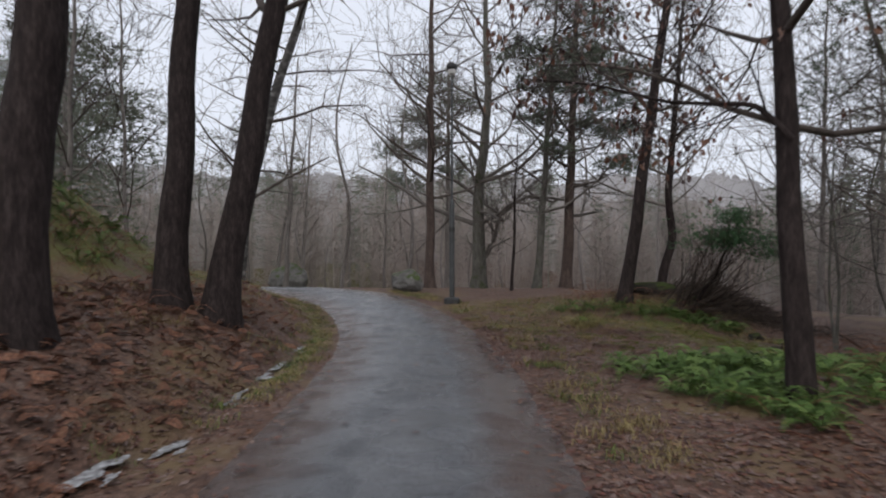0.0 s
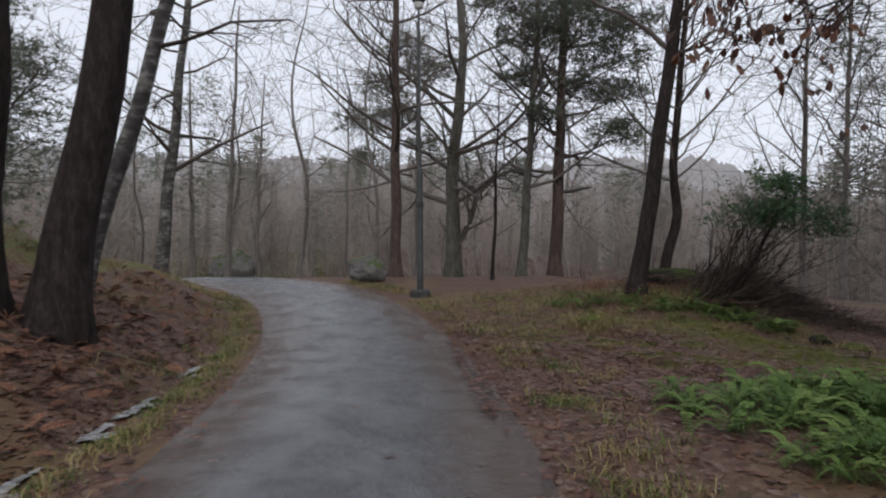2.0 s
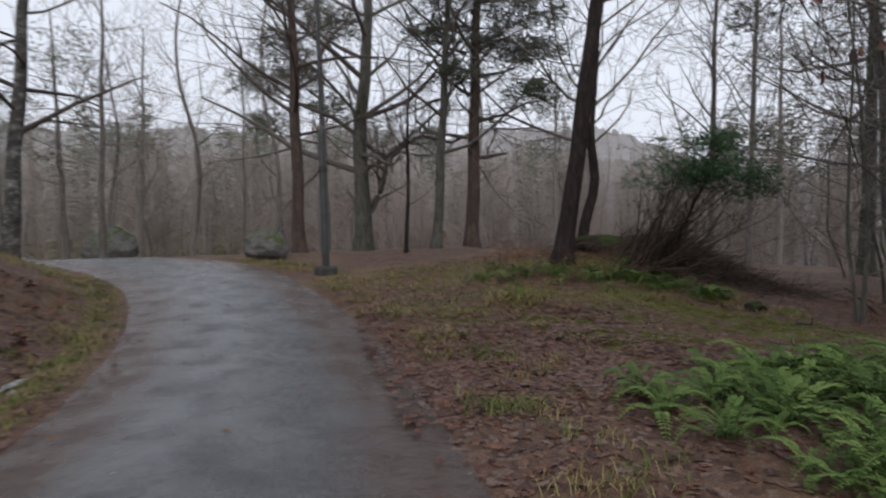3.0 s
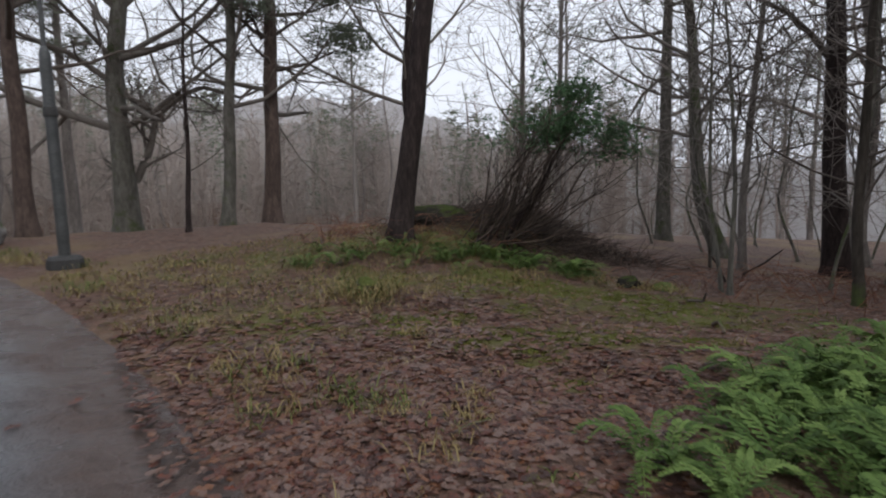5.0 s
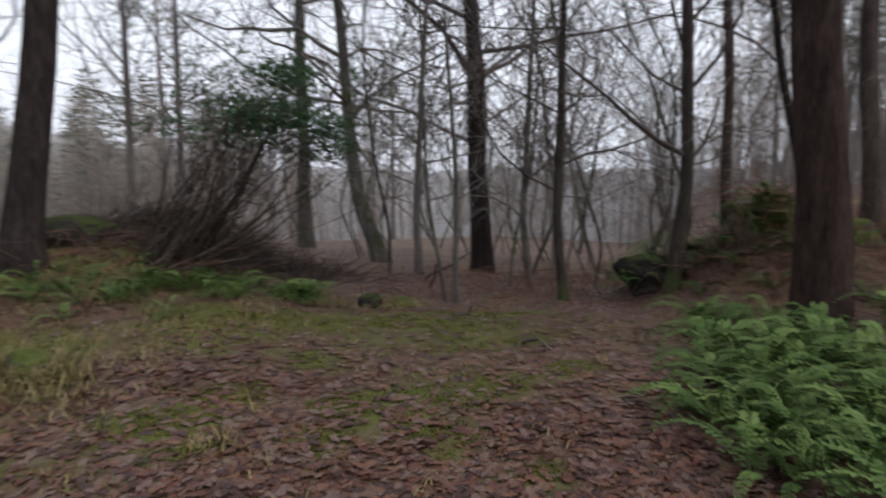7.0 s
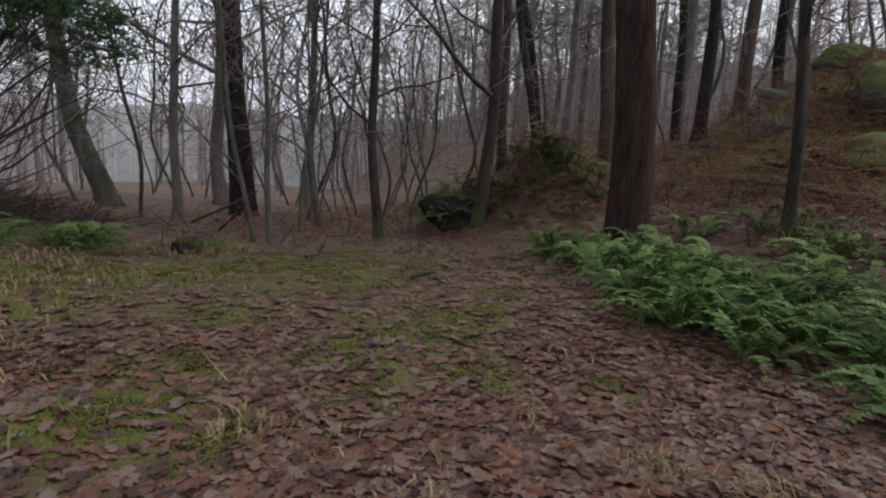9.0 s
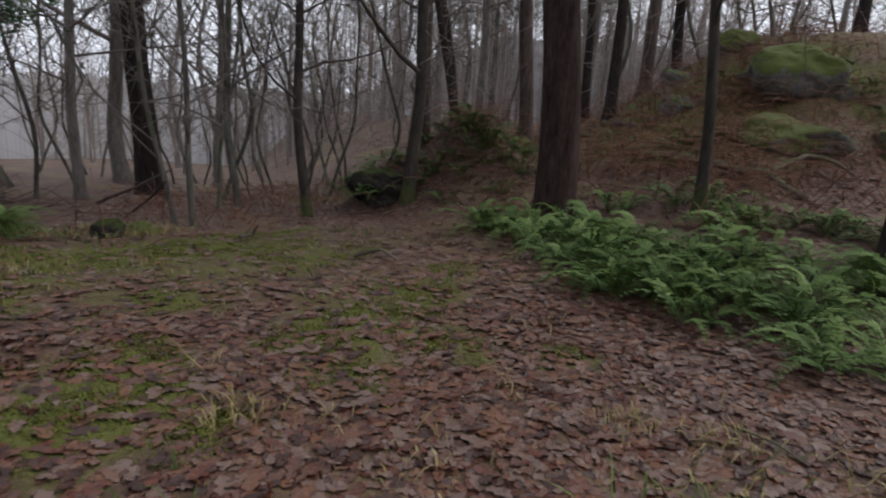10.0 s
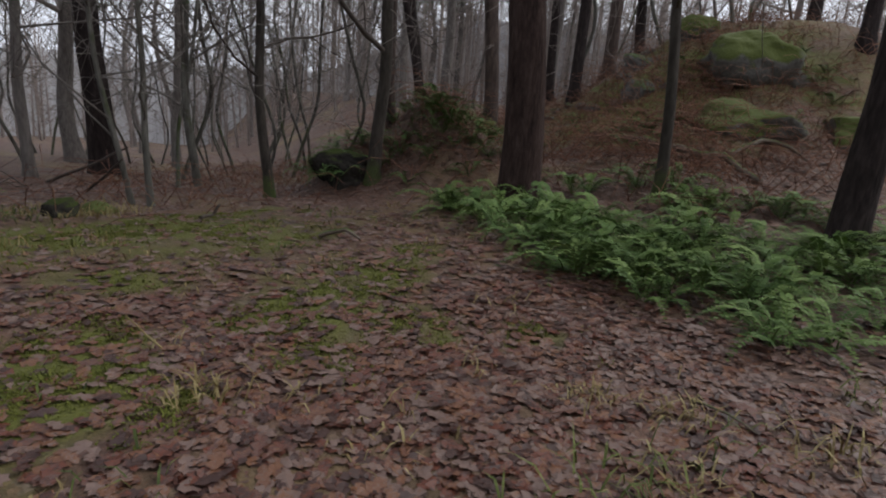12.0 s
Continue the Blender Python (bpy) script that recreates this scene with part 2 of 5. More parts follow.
def ground_material():
    """Forest floor: leaf litter, patches of moss and of pale dead grass."""
    m = bpy.data.materials.new("forest_floor")
    m.use_nodes = True
    n, l = m.node_tree.nodes, m.node_tree.links
    b = n["Principled BSDF"]
    tc = n.new("ShaderNodeTexCoord")

    def noise_at(scale, detail=5.0):
        t = n.new("ShaderNodeTexNoise")
        t.inputs["Scale"].default_value, t.inputs["Detail"].default_value = scale, detail
        l.new(tc.outputs["Object"], t.inputs["Vector"])
        return t.outputs[0]

    def mixed(fac, a, c):
        x = n.new("ShaderNodeMix")
        x.data_type = "RGBA"
        l.new(fac, x.inputs[0])
        for k, v in ((6, a), (7, c)):
            if isinstance(v, tuple):
                x.inputs[k].default_value = (*v, 1)
            else:
                l.new(v, x.inputs[k])
        return x.outputs[2]

    def step(v, lo, hi):
        r = n.new("ShaderNodeMapRange")
        r.inputs[1].default_value, r.inputs[2].default_value = lo, hi
        l.new(v, r.inputs[0])
        return r.outputs[0]

    cell = n.new("ShaderNodeTexVoronoi")
    cell.inputs["Scale"].default_value, cell.inputs["Randomness"].default_value = 17, 1
    warp = n.new("ShaderNodeVectorMath")
    warp.operation = "MULTIPLY_ADD"
    wnz = n.new("ShaderNodeTexNoise")
    wnz.inputs["Scale"].default_value = 14
    l.new(tc.outputs["Object"], wnz.inputs["Vector"])
    l.new(wnz.outputs["Color"], warp.inputs[0])
    warp.inputs[1].default_value = (0.08, 0.08, 0.08)
    l.new(tc.outputs["Object"], warp.inputs[2])
    l.new(warp.outputs[0], cell.inputs["Vector"])
    sep = n.new("ShaderNodeSeparateColor")
    l.new(cell.outputs["Color"], sep.inputs[0])
    litter = mixed(sep.outputs[0], (0.055, 0.028, 0.019), (0.17, 0.095, 0.066))
    litter = mixed(step(sep.outputs[1], 0.75, 1.0), litter, (0.19, 0.135, 0.108))
    litter = mixed(step(noise_at(70), 0.35, 0.8), litter, (0.05, 0.03, 0.023))
    dry = mixed(noise_at(45), (0.075, 0.048, 0.024), (0.20, 0.14, 0.07))
    base = mixed(step(noise_at(0.55), 0.52, 0.66), litter, dry)
    green = mixed(noise_at(55), (0.040, 0.043, 0.009), (0.132, 0.136, 0.024))
    attr = n.new("ShaderNodeAttribute")
    attr.attribute_name = "moss"
    mossy = n.new("ShaderNodeMath")
    mossy.operation = "ADD"
    l.new(attr.outputs["Fac"], mossy.inputs[0])
    l.new(noise_at(2.6, 7.0), mossy.inputs[1])
    base = mixed(step(mossy.outputs[0], 0.78, 1.08), base, green)
    l.new(base, b.inputs["Base Color"])
    b.inputs["Roughness"].default_value, b.inputs["Specular IOR Level"].default_value = 0.75, 0.3
    bp = n.new("ShaderNodeBump")
    bp.inputs["Strength"].default_value, bp.inputs["Distance"].default_value = 0.8, 0.03
    hsum = n.new("ShaderNodeMath")
    hsum.operation = "MULTIPLY_ADD"
    hsum.inputs[1].default_value = 0.7
    l.new(noise_at(40), hsum.inputs[0])
    l.new(sep.outputs[2], hsum.inputs[2])
    l.new(hsum.outputs[0], bp.inputs["Height"])
    l.new(bp.outputs[0], b.inputs["Normal"])
    return m


# ---- shape of the land ----
def sm(a, b, x):
    t = max(0.0, min(1.0, (x - a) / (b - a)))
    return t * t * (3 - 2 * t)


def hump(x, y, cx, cy, sx, sy):
    return math.exp(-((x - cx) / sx) ** 2 - ((y - cy) / sy) ** 2)


def lane_x(y):
    """Centre of the lane: straight, then bending to the west."""
    u = max(0.0, y - 7.0)
    return -0.32 - 0.021 * u * u - 0.00006 * u ** 4


LANE = 1.33
PUDDLES = ((3.7, 0.55), (4.75, 0.30), (6.45, 0.50), (7.6, 0.30), (8.3, 0.35), (9.6, 0.22))
DITCH = 1.98


def height(x, y):
    z = -0.12 + 0.34 * sm(9, 18.5, y) - 0.085 * (min(60, max(19.8, y)) - 19.8) + 0.20 * max(0, min(y, 150) - 55) * (1 - 0.8 * sm(10, 60, x))
    d = max(-40, x - lane_x(min(y, 20)))
    z += sm(1.75, 3.7, -d) * 0.75 * (1 - 0.2 * sm(12, 19, y)) * (1 - sm(20, 28, y)) + sm(3.5, 8.0, -d) * 2.7 * (1 - sm(10.5, 18, y))
    z -= 0.05 * math.exp(-((d + 1.95) / 0.3) ** 2) * (1 - sm(11, 15, y))
    z += 0.36 * hump(x, y, 5.3, 14.6, 3.0, 1.6) + 0.38 * hump(x, y, 6.5, 14.1, 1.2, 0.8)
    z -= 0.09 * (min(60, max(4.0, x)) - 4.0) * sm(3, 9.5, y)
    z += 0.30 * hump(x, y, 6, 5.2, 2.2, 2.2) + 2.1 * hump(x, y, 9.0, 1.0, 2.7, 2.7) + 0.5 * sm(7.5, 3, y) * sm(2.5, 7, x)
    z += 1.1 * hump(x, y, 8.6, 7.1, 1.3, 0.8) + 0.40 * hump(x, y, 8.6, 8.2, 0.6, 0.45) + 1.0 * hump(x, y, 6.6, -0.6, 1.8, 1.5) + 0.35 * hump(x, y, 10.0, 6.2, 1.2, 1.2)
    return z


def lane_gap(x, y):
    """Metres outside the lane's edge (negative on it)."""
    if y > 24:
        return 9.0
    return abs(x - lane_x(min(y, 22))) * (1 - 0.25 * sm(12, 19, y)) - LANE


def floor_z(x, y):
    """Height with the small unevenness of the forest floor."""
    z = height(x, y)
    k = sm(0.0, 0.6, lane_gap(x, y))
    z += k * (0.05 * noise.noise((x * 0.9, y * 0.9, 3.1)) + 0.025 * noise.noise((x * 2.7, y * 2.7, 7.7)) + 0.012 * noise.noise((x * 7, y * 7, 1.3)))
    z += 0.22 * hump(x, y, 9.0, 3.0, 4.5, 3.5) * noise.noise((x * 1.2, y * 1.2, 9.0)) + 0.12 * hump(x, y, -7, 9, 3, 6) * noise.noise((x * 1.1, y * 1.1, 4.0))
    for py, ly in PUDDLES:
        dx, dy = x - (lane_x(py) - DITCH - 0.2 * sm(5.2, 3.4, py)), y - py
        if abs(dx) < 0.4 and abs(dy) < 1.2:
            z -= 0.07 * math.exp(-(dx / 0.17) ** 2 - (dy / (ly * 1.3)) ** 2) * (1 + 0.3 * noise.noise((x * 6, y * 4, 8.0)))
    return z - 0.04 * (1 - sm(-0.25, 0.05, lane_gap(x, y)))


def mesh_of(name, verts, faces, mat, smooth=True):
    me = bpy.data.meshes.new(name)
    me.from_pydata(verts, [], faces)
    if smooth:
        me.shade_smooth()
    me.materials.append(mat)
    return me


def part(name, me, parent=None, label="", at=None):
    ob = new(name, me)
    if parent is not None:
        ob.parent = parent
    if at is not None:
        ob.matrix_basis = at
    return tagged(ob, label) if label else ob


def spaced(lo, hi, fine_lo, fine_hi, step, far):
    """Grid lines: even between fine_lo and fine_hi, wider and wider outside."""
    c = [fine_lo + step * k for k in range(int((fine_hi - fine_lo) / step) + 1)]
    s = step
    while c[-1] < hi:
        s = min(s * far, 25)
        c.append(c[-1] + s)
    s = step
    while c[0] > lo:
        s = min(s * far, 25)
        c.insert(0, c[0] - s)
    return c


MOSS_SPOTS = (
    (5.6, 9.4, 0.5), (1.7, 11.2, 0.5), (3.2, 12.2, 0.35), (4.4, 11.8, 0.4), (3.2, 9.89, 0.16), (3.45, 9.62, 0.2), (3.05, 9.8, 0.16), (3.78, 9.3, 0.18), (4.25, 8.87, 0.2),
    (2.98, 10.67, 0.2), (3.07, 10.57, 0.16), (2.67, 10.67, 0.14), (2.69, 10.55, 0.15), (2.54, 10.28, 0.09), (3.95, 10.54, 0.25), (4.57, 9.82, 0.3), (2.96, 9.29, 0.12), (2.7, 9.82, 0.1),
    (4.91, 11.02, 0.3), (5.08, 10.62, 0.3), (5.42, 10.09, 0.3), (2.85, 8.81, 0.1),
)


def moss_amount(x, y):
    """Where moss grows: the ridge at the edge of the clearing, patches on the clearing, the banks."""
    a = 0.05
    ridge = 10.9 - 0.9 * (x - 5.3) if x > 4.3 else 11.3
    a += 0.75 * math.exp(-((y - ridge) / 0.30) ** 2) * sm(3.0, 4.6, x) * (1 - sm(6.4, 7.2, x))
    for cx, cy, s in MOSS_SPOTS:
        a += 0.38 * math.exp(-((x - cx) ** 2 + (y - cy) ** 2) / (2.6 * s * s))
    a += (0.50 + 0.25 * noise.noise((x * 0.8, y * 0.8, 5.5))) * sm(4.3, 5.6, -x) * sm(0, 5, y) + 0.30 * hump(x, y, 8.4, 7.0, 1.6, 0.7) + 0.3 * hump(x, y, 9.0, 3.5, 3.0, 2.0)
    a += 0.40 * hump(x, y, 4.5, 13.6, 3.5, 1.3) + 0.10 * hump(x, y, 1.2, 14.5, 2.0, 2.2) + 0.05 * hump(x, y, 4.2, 11.3, 2.2, 1.0) + 0.25 * hump(x, y, 8.0, 4.2, 2.5, 1.2)
    zone = sm(1.2, 2.0, x) * (1 - sm(6.2, 7.2, x)) * sm(7.0, 8.5, y) * (1 - sm(13, 14.5, y))
    a += zone * (0.01 + 0.24 * noise.noise((x * 0.75, y * 0.75, 2.2)))
    a += 0.35 * hump(x, y, 7.3, 1.6, 2.2, 1.5) + 0.25 * hump(x, y, 7.2, 4.6, 1.5, 1.0)
    g = lane_gap(x, y)
    a += 0.08 * math.exp(-((g - 0.45) / 0.3) ** 2)
    if x < lane_x(min(y, 22)):
        a += 0.30 * math.exp(-((g - 0.38) / 0.18) ** 2) * sm(6.0, 8.5, y) * (1 - sm(16, 19, y))
    return a


def build_ground():
    xs = spaced(-320, 320, -7.0, 10.0, 0.13, 1.16)
    ys = spaced(-150, 330, 3.0, 16.0, 0.13, 1.16)
    verts = [(x, y, floor_z(x, y)) for y in ys for x in xs]
    w = len(xs)
    faces = [(j * w + i, j * w + i + 1, (j + 1) * w + i + 1, (j + 1) * w + i) for j in range(len(ys) - 1) for i in range(w - 1)]
    me = mesh_of("ground", verts, faces, ground_material())
    at = me.attributes.new("moss", "FLOAT", "POINT")
    at.data.foreach_set("value", [moss_amount(v[0], v[1]) for v in verts])
    tagged(new("ground", me), "forest floor of wet brown leaves, moss and dead grass", "ground", kind="structure")


def build_road():
    verts, faces, us = [], [], []
    n = 14
    y = -40.0
    rows = []
    while y < 23:
        rows.append(y)
        y += 0.25 if y > 0 else 1.0
    for y in rows:
        half = (LANE + 0.10) / (1 - 0.25 * sm(12, 19, y))
        for i in range(n + 1):
            u = 2 * i / n - 1
            wob = 0.07 * noise.noise((y * 1.1, u * 3, 2.0)) * abs(u) ** 4
            x = lane_x(min(y, 22)) + (half + wob) * u
            verts.append((x, y, height(x, y) + 0.035 * (1 - u * u) - 0.028 * abs(u) ** 6 + 0.006 * noise.noise((x * 2, y * 2, 0))))
            us.append(abs(u) + 0.10 * max(0, u))
    w = n + 1
    for j in range(len(rows) - 1):
        for i in range(n):
            faces.append((j * w + i, j * w + i + 1, (j + 1) * w + i + 1, (j + 1) * w + i))
    me = mesh_of("road", verts, faces, road_material())
    lay = me.uv_layers.new(name="lane")
    for lp in me.loops:
        lay.data[lp.index].uv = (us[lp.vertex_index], 0)
    tagged(new("road", me), "wet grey asphalt lane with leaf mush along its edges", "road", kind="structure")


build_ground()
build_road()


# ---- trees ----
def tube(V, Fs, pts, rad, k, rough=0.0, seed=0):
    """Adds a tapered tube along pts to the lists; closes the far end in a point."""
    base = len(V)
    n = len(pts)
    for i, (p, r) in enumerate(zip(pts, rad)):
        a = pts[max(0, i - 1)]
        b = pts[min(n - 1, i + 1)]
        dx, dy, dz = b[0] - a[0], b[1] - a[1], b[2] - a[2]
        L = math.sqrt(dx * dx + dy * dy + dz * dz) or 1.0
        dx, dy, dz = dx / L, dy / L, dz / L
        if abs(dz) > 0.9:
            ux, uy, uz = 1 - dx * dx, -dx * dy, -dx * dz
        else:
            ux, uy, uz = -dx * dz, -dy * dz, 1 - dz * dz
        M = math.sqrt(ux * ux + uy * uy + uz * uz) or 1.0
        ux, uy, uz = ux / M, uy / M, uz / M
        vx, vy, vz = dy * uz - dz * uy, dz * ux - dx * uz, dx * uy - dy * ux
        for s in range(k):
            t = 2 * math.pi * s / k
            q = r
            if rough:
                q *= 1 + rough * noise.noise((math.cos(t) * 2.2 + seed, math.sin(t) * 2.2, p[2] * 1.7)) + rough * 0.6 * noise.noise((math.cos(t) * 6 + seed, math.sin(t) * 6, p[2] * 2.2))
            c, d = math.cos(t) * q, math.sin(t) * q
            V.append((p[0] + ux * c + vx * d, p[1] + uy * c + vy * d, p[2] + uz * c + vz * d))
    for i in range(n - 1):
        for s in range(k):
            a, b = base + i * k + s, base + i * k + (s + 1) % k
            Fs.append((a, b, b + k, a + k))
    V.append(tuple(pts[-1]))
    tip = len(V) - 1
    for s in range(k):
        Fs.append((base + (n - 1) * k + s, base + (n - 1) * k + (s + 1) % k, tip))


def grow(V, Fs, ends, rng, p, d, length, r, depth, kids, bend, lift, stop=0.006):
    """A wandering branch with its side branches; notes the ends of the finest ones."""
    seg = 5 if depth == 2 else 3 if depth else 2
    pts, dirs = [p], [d]
    for i in range(seg):
        d = Vector((d[0] + rng.gauss(0, bend), d[1] + rng.gauss(0, bend), d[2] + rng.gauss(0, bend * 0.8) + lift)).normalized()
        p = (p[0] + d[0] * length / seg, p[1] + d[1] * length / seg, p[2] + d[2] * length / seg)
        pts.append(p)
        dirs.append(d)
    rad = [max(stop * 0.6, r * (1 - 0.72 * i / seg)) for i in range(seg + 1)]
    tube(V, Fs, pts, rad, 5 if r > 0.03 else 3)
    if not depth:
        ends.append((pts[-1], dirs[-1]))
        return
    for c in range(kids[0]):
        i = rng.randint(1, seg)
        dd = dirs[i]
        side = Vector((rng.gauss(0, 1), rng.gauss(0, 1), rng.gauss(0, 0.7))).cross(dd)
        side = side.normalized() if side.length > 1e-3 else Vector((1, 0, 0))
        nd = (Vector(dd) * rng.uniform(0.4, 0.9) + side * rng.uniform(0.5, 1.0)).normalized()
        grow(V, Fs, ends, rng, pts[i], nd, length * rng.uniform(0.38, 0.66), max(stop, rad[i] * rng.uniform(0.4, 0.65)), depth - 1, kids[1:] or kids, bend, lift, stop)


def tufts(V, Fs, rng, c, d, n, spread, blade, width):
    """A spray of thin needle blades round c."""
    for _ in range(n):
        o = Vector((c[0] + rng.gauss(0, spread), c[1] + rng.gauss(0, spread), c[2] + rng.gauss(0, spread * 0.45)))
        for _ in range(6):
            v = Vector((rng.gauss(d[0] * 0.5, 0.8), rng.gauss(d[1] * 0.5, 0.8), rng.gauss(0.35, 0.5))).normalized()
            s = v.cross(Vector((rng.gauss(0, 1), rng.gauss(0, 1), rng.gauss(0, 1)))).normalized() * width
            e = o + v * blade * rng.uniform(0.6, 1.2)
            k = len(V)
            V.extend([tuple(o - s), tuple(o + s), tuple(e)])
            Fs.append((k, k + 1, k + 2))


def withered(V, Fs, rng, e, n):
    """A few dead leaves hanging from the end of a twig."""
    for _ in range(n):
        o = Vector(e) + Vector((rng.gauss(0, 0.07), rng.gauss(0, 0.07), rng.gauss(-0.02, 0.05)))
        v = Vector((rng.gauss(0, 0.5), rng.gauss(0, 0.5), -1.0)).normalized() * rng.uniform(0.06, 0.11)
        s = v.cross(Vector((rng.gauss(0, 1), rng.gauss(0, 1), 0.1))).normalized() * rng.uniform(0.018, 0.03)
        f = v.cross(s).normalized() * rng.uniform(-0.02, 0.02)
        k = len(V)
        V.extend([tuple(o), tuple(o + v * 0.3 - s * 0.8 + f), tuple(o + v * 0.7 - s), tuple(o + v + f), tuple(o + v * 0.7 + s), tuple(o + v * 0.3 + s * 0.8 + f)])
        Fs.extend([(k, k + 1, k + 2, k + 3), (k, k + 3, k + 4, k + 5)])


def tree(name, x, y, lean, tall, r, bark, twig, label, seed, first=0.45, limbs=16, reach=0.32, kids=(5, 4), style="bare", curve=0.0, sides=12, flare=0.55, bends=(), slope=0.5, leaves=0.5, group="", wander=1.0, dense=10, withering=0.0):
    """A tree with its root at (x, y). lean: metres sideways for each metre up; bends: (height, dx, dy) shifts of the stem."""
    rng = random.Random(seed)
    root = new(name)
    z0 = floor_z(x, y) - 0.06
    root.location = (x, y, z0)
    n = 22
    pts, rad = [(-0.4 * lean[0], -0.4 * lean[1], -0.45)], [r * (1.12 + flare)]
    ph = rng.uniform(0, 9)
    for i in range(n + 1):
        s = (i / n) ** 1.25
        z = tall * s
        px, py = lean[0] * z, lean[1] * z
        for bz, bx, by in bends:
            k = math.exp(-((z - bz) / 0.9) ** 2)
            px += bx * k
            py += by * k
        px += curve * math.sin(z * 0.8 + ph) * sm(0, 1.5, z) + 0.02 * wander * math.sin(z * 2.3 + ph)
        py += curve * math.cos(z * 0.7 + ph) * sm(0, 1.5, z) + 0.02 * wander * math.cos(z * 1.9 + ph)
        pts.append((px, py, z))
        rad.append(r * (1 - 0.8 * s) + r * flare * math.exp(-z / (1.3 * r + 0.05)) + 0.004)
    V, Fs = [], []
    tube(V, Fs, pts, rad, sides, 0.10 if sides > 8 else 0.05, seed)
    part("trunk", mesh_of("trunk", V, Fs, bark), root)
    V, Fs, ends = [], [], []
    for b in range(limbs):
        f = first + (0.98 - first) * ((b + rng.random()) / limbs)
        i = min(n, max(1, int(n * f ** 0.8)))
        az = b * 2.4 + rng.uniform(-0.5, 0.5)
        up = slope + rng.uniform(-0.25, 0.35) if style != "pine" else rng.uniform(-0.15, 0.35)
        d = Vector((math.cos(az), math.sin(az), up)).normalized()
        L = tall * reach * (1.15 - 0.75 * f) * rng.uniform(0.7, 1.2)
        grow(V, Fs, ends, rng, pts[i], d, L, max(0.012, rad[i] * rng.uniform(0.28, 0.5)), 2, kids, 0.20, 0.03 if style != "pine" else 0.02, 0.0065)
    crown = part("crown", mesh_of("crown", V, Fs, twig), root, "bare twigs and limbs" if style == "bare" else "dead lower limbs under needles")
    if style in ("pine", "green"):
        V, Fs = [], []
        low = tall * leaves
        for e, d in ends:
            if e[2] > low and rng.random() < 0.9:
                tufts(V, Fs, rng, e, d, 6 if group else dense, 0.28, 0.24, 0.016)
        if V:
            part("foliage", mesh_of("foliage", V, Fs, juniper if style != "pine" else needles_far_haze if twig == twig_grey_haze else needles, False), root, "dull green needle sprays")
    if withering:
        V, Fs = [], []
        for e, d in ends:
            if rng.random() < withering:
                withered(V, Fs, rng, e, rng.randint(2, 6))
        part("dead_leaves", mesh_of("dead_leaves", V, Fs, leaf_brown, False), root, "withered brown leaves still hanging")
    return tagged(root, label, "tree", group)


def needle_plates(owner, plates, seed, mat):
    """Flat clouds of needles on limbs of their own; plates: offset from the root and radius."""
    rng = random.Random(seed)
    for px, py, pz, r in plates:
        V, Fs, W, Gs, ends = [], [], [], [], []
        c = Vector((px, py, pz))
        base = Vector((px * 0.12, py * 0.12, pz - 0.45 * r - 0.2))
        mid = base.lerp(c, 0.5) - Vector((0, 0, 0.12 * r))
        tube(W, Gs, [tuple(base), tuple(mid), tuple(c)], [0.05, 0.035, 0.012], 5)
        for _ in range(9):
            az = rng.uniform(0, 6.28)
            grow(W, Gs, ends, rng, tuple(mid.lerp(c, rng.random())), Vector((math.cos(az), math.sin(az), 0.25)), r * rng.uniform(0.6, 1.1), 0.018, 1, (4, 3), 0.2, 0.02, 0.006)
        for _ in range(int(150 * r * r) + 20):
            a, q = rng.uniform(0, 6.28), rng.random() ** 0.6
            o = (c[0] + math.cos(a) * q * r, c[1] + math.sin(a) * q * r, c[2] + rng.gauss(0.10, 0.24) * r + 0.2 * r * (1 - q * q))
            if noise.noise((o[0] * 1.9, o[1] * 1.9, o[2] * 2.4 + seed)) > -0.2:
                tufts(V, Fs, rng, o, (math.cos(a), math.sin(a), 0.3), 5, 0.14, 0.17, 0.011)
        bough = part("bough", mesh_of("bough", W, Gs, twig_dark), owner, "dark crooked bough")
        part("foliage", mesh_of("foliage", V, Fs, mat, False), bough, "flat dull green cloud of needles")


# beside the lane, west
tree("pine_tree", -4.14, 5.44, (0.066, 0.047), 13, 0.27, bark_dark, twig_dark, "thick dark pine trunk on the leafy bank beside the lane", 1, 0.5, 16, kids=(4, 3), sides=20)
tree("pine_tree", -4.1, 8.72, (0.047, 0.021), 14, 0.225, bark_dark, twig_dark, "dark straight pine trunk on the bank beside the ditch", 2, 0.5, 18, kids=(4, 3), sides=20)
tree("pine_tree", -3.47, 8.95, (0.161, 0.054), 13, 0.235, bark_dark, twig_dark, "dark leaning pine trunk on the bank beside the ditch", 3, 0.42, 18, kids=(4, 3), sides=20)
tree("birch_tree", -4.1, 10.5, (0.248, 0.131), 10, 0.12, bark_birch, twig_dark, "leaning birch with peeling black and white bark", 4, 0.4, 16, kids=(5, 4), sides=14, slope=0.3)
tree("birch_tree", -6.28, 18.0, (0.097, 0.041), 11, 0.16, bark_birch, twig_dark, "slender birch with dark foot and pale upper stem", 5, 0.28, 22, reach=0.30, kids=(5, 4), sides=12, slope=0.2)
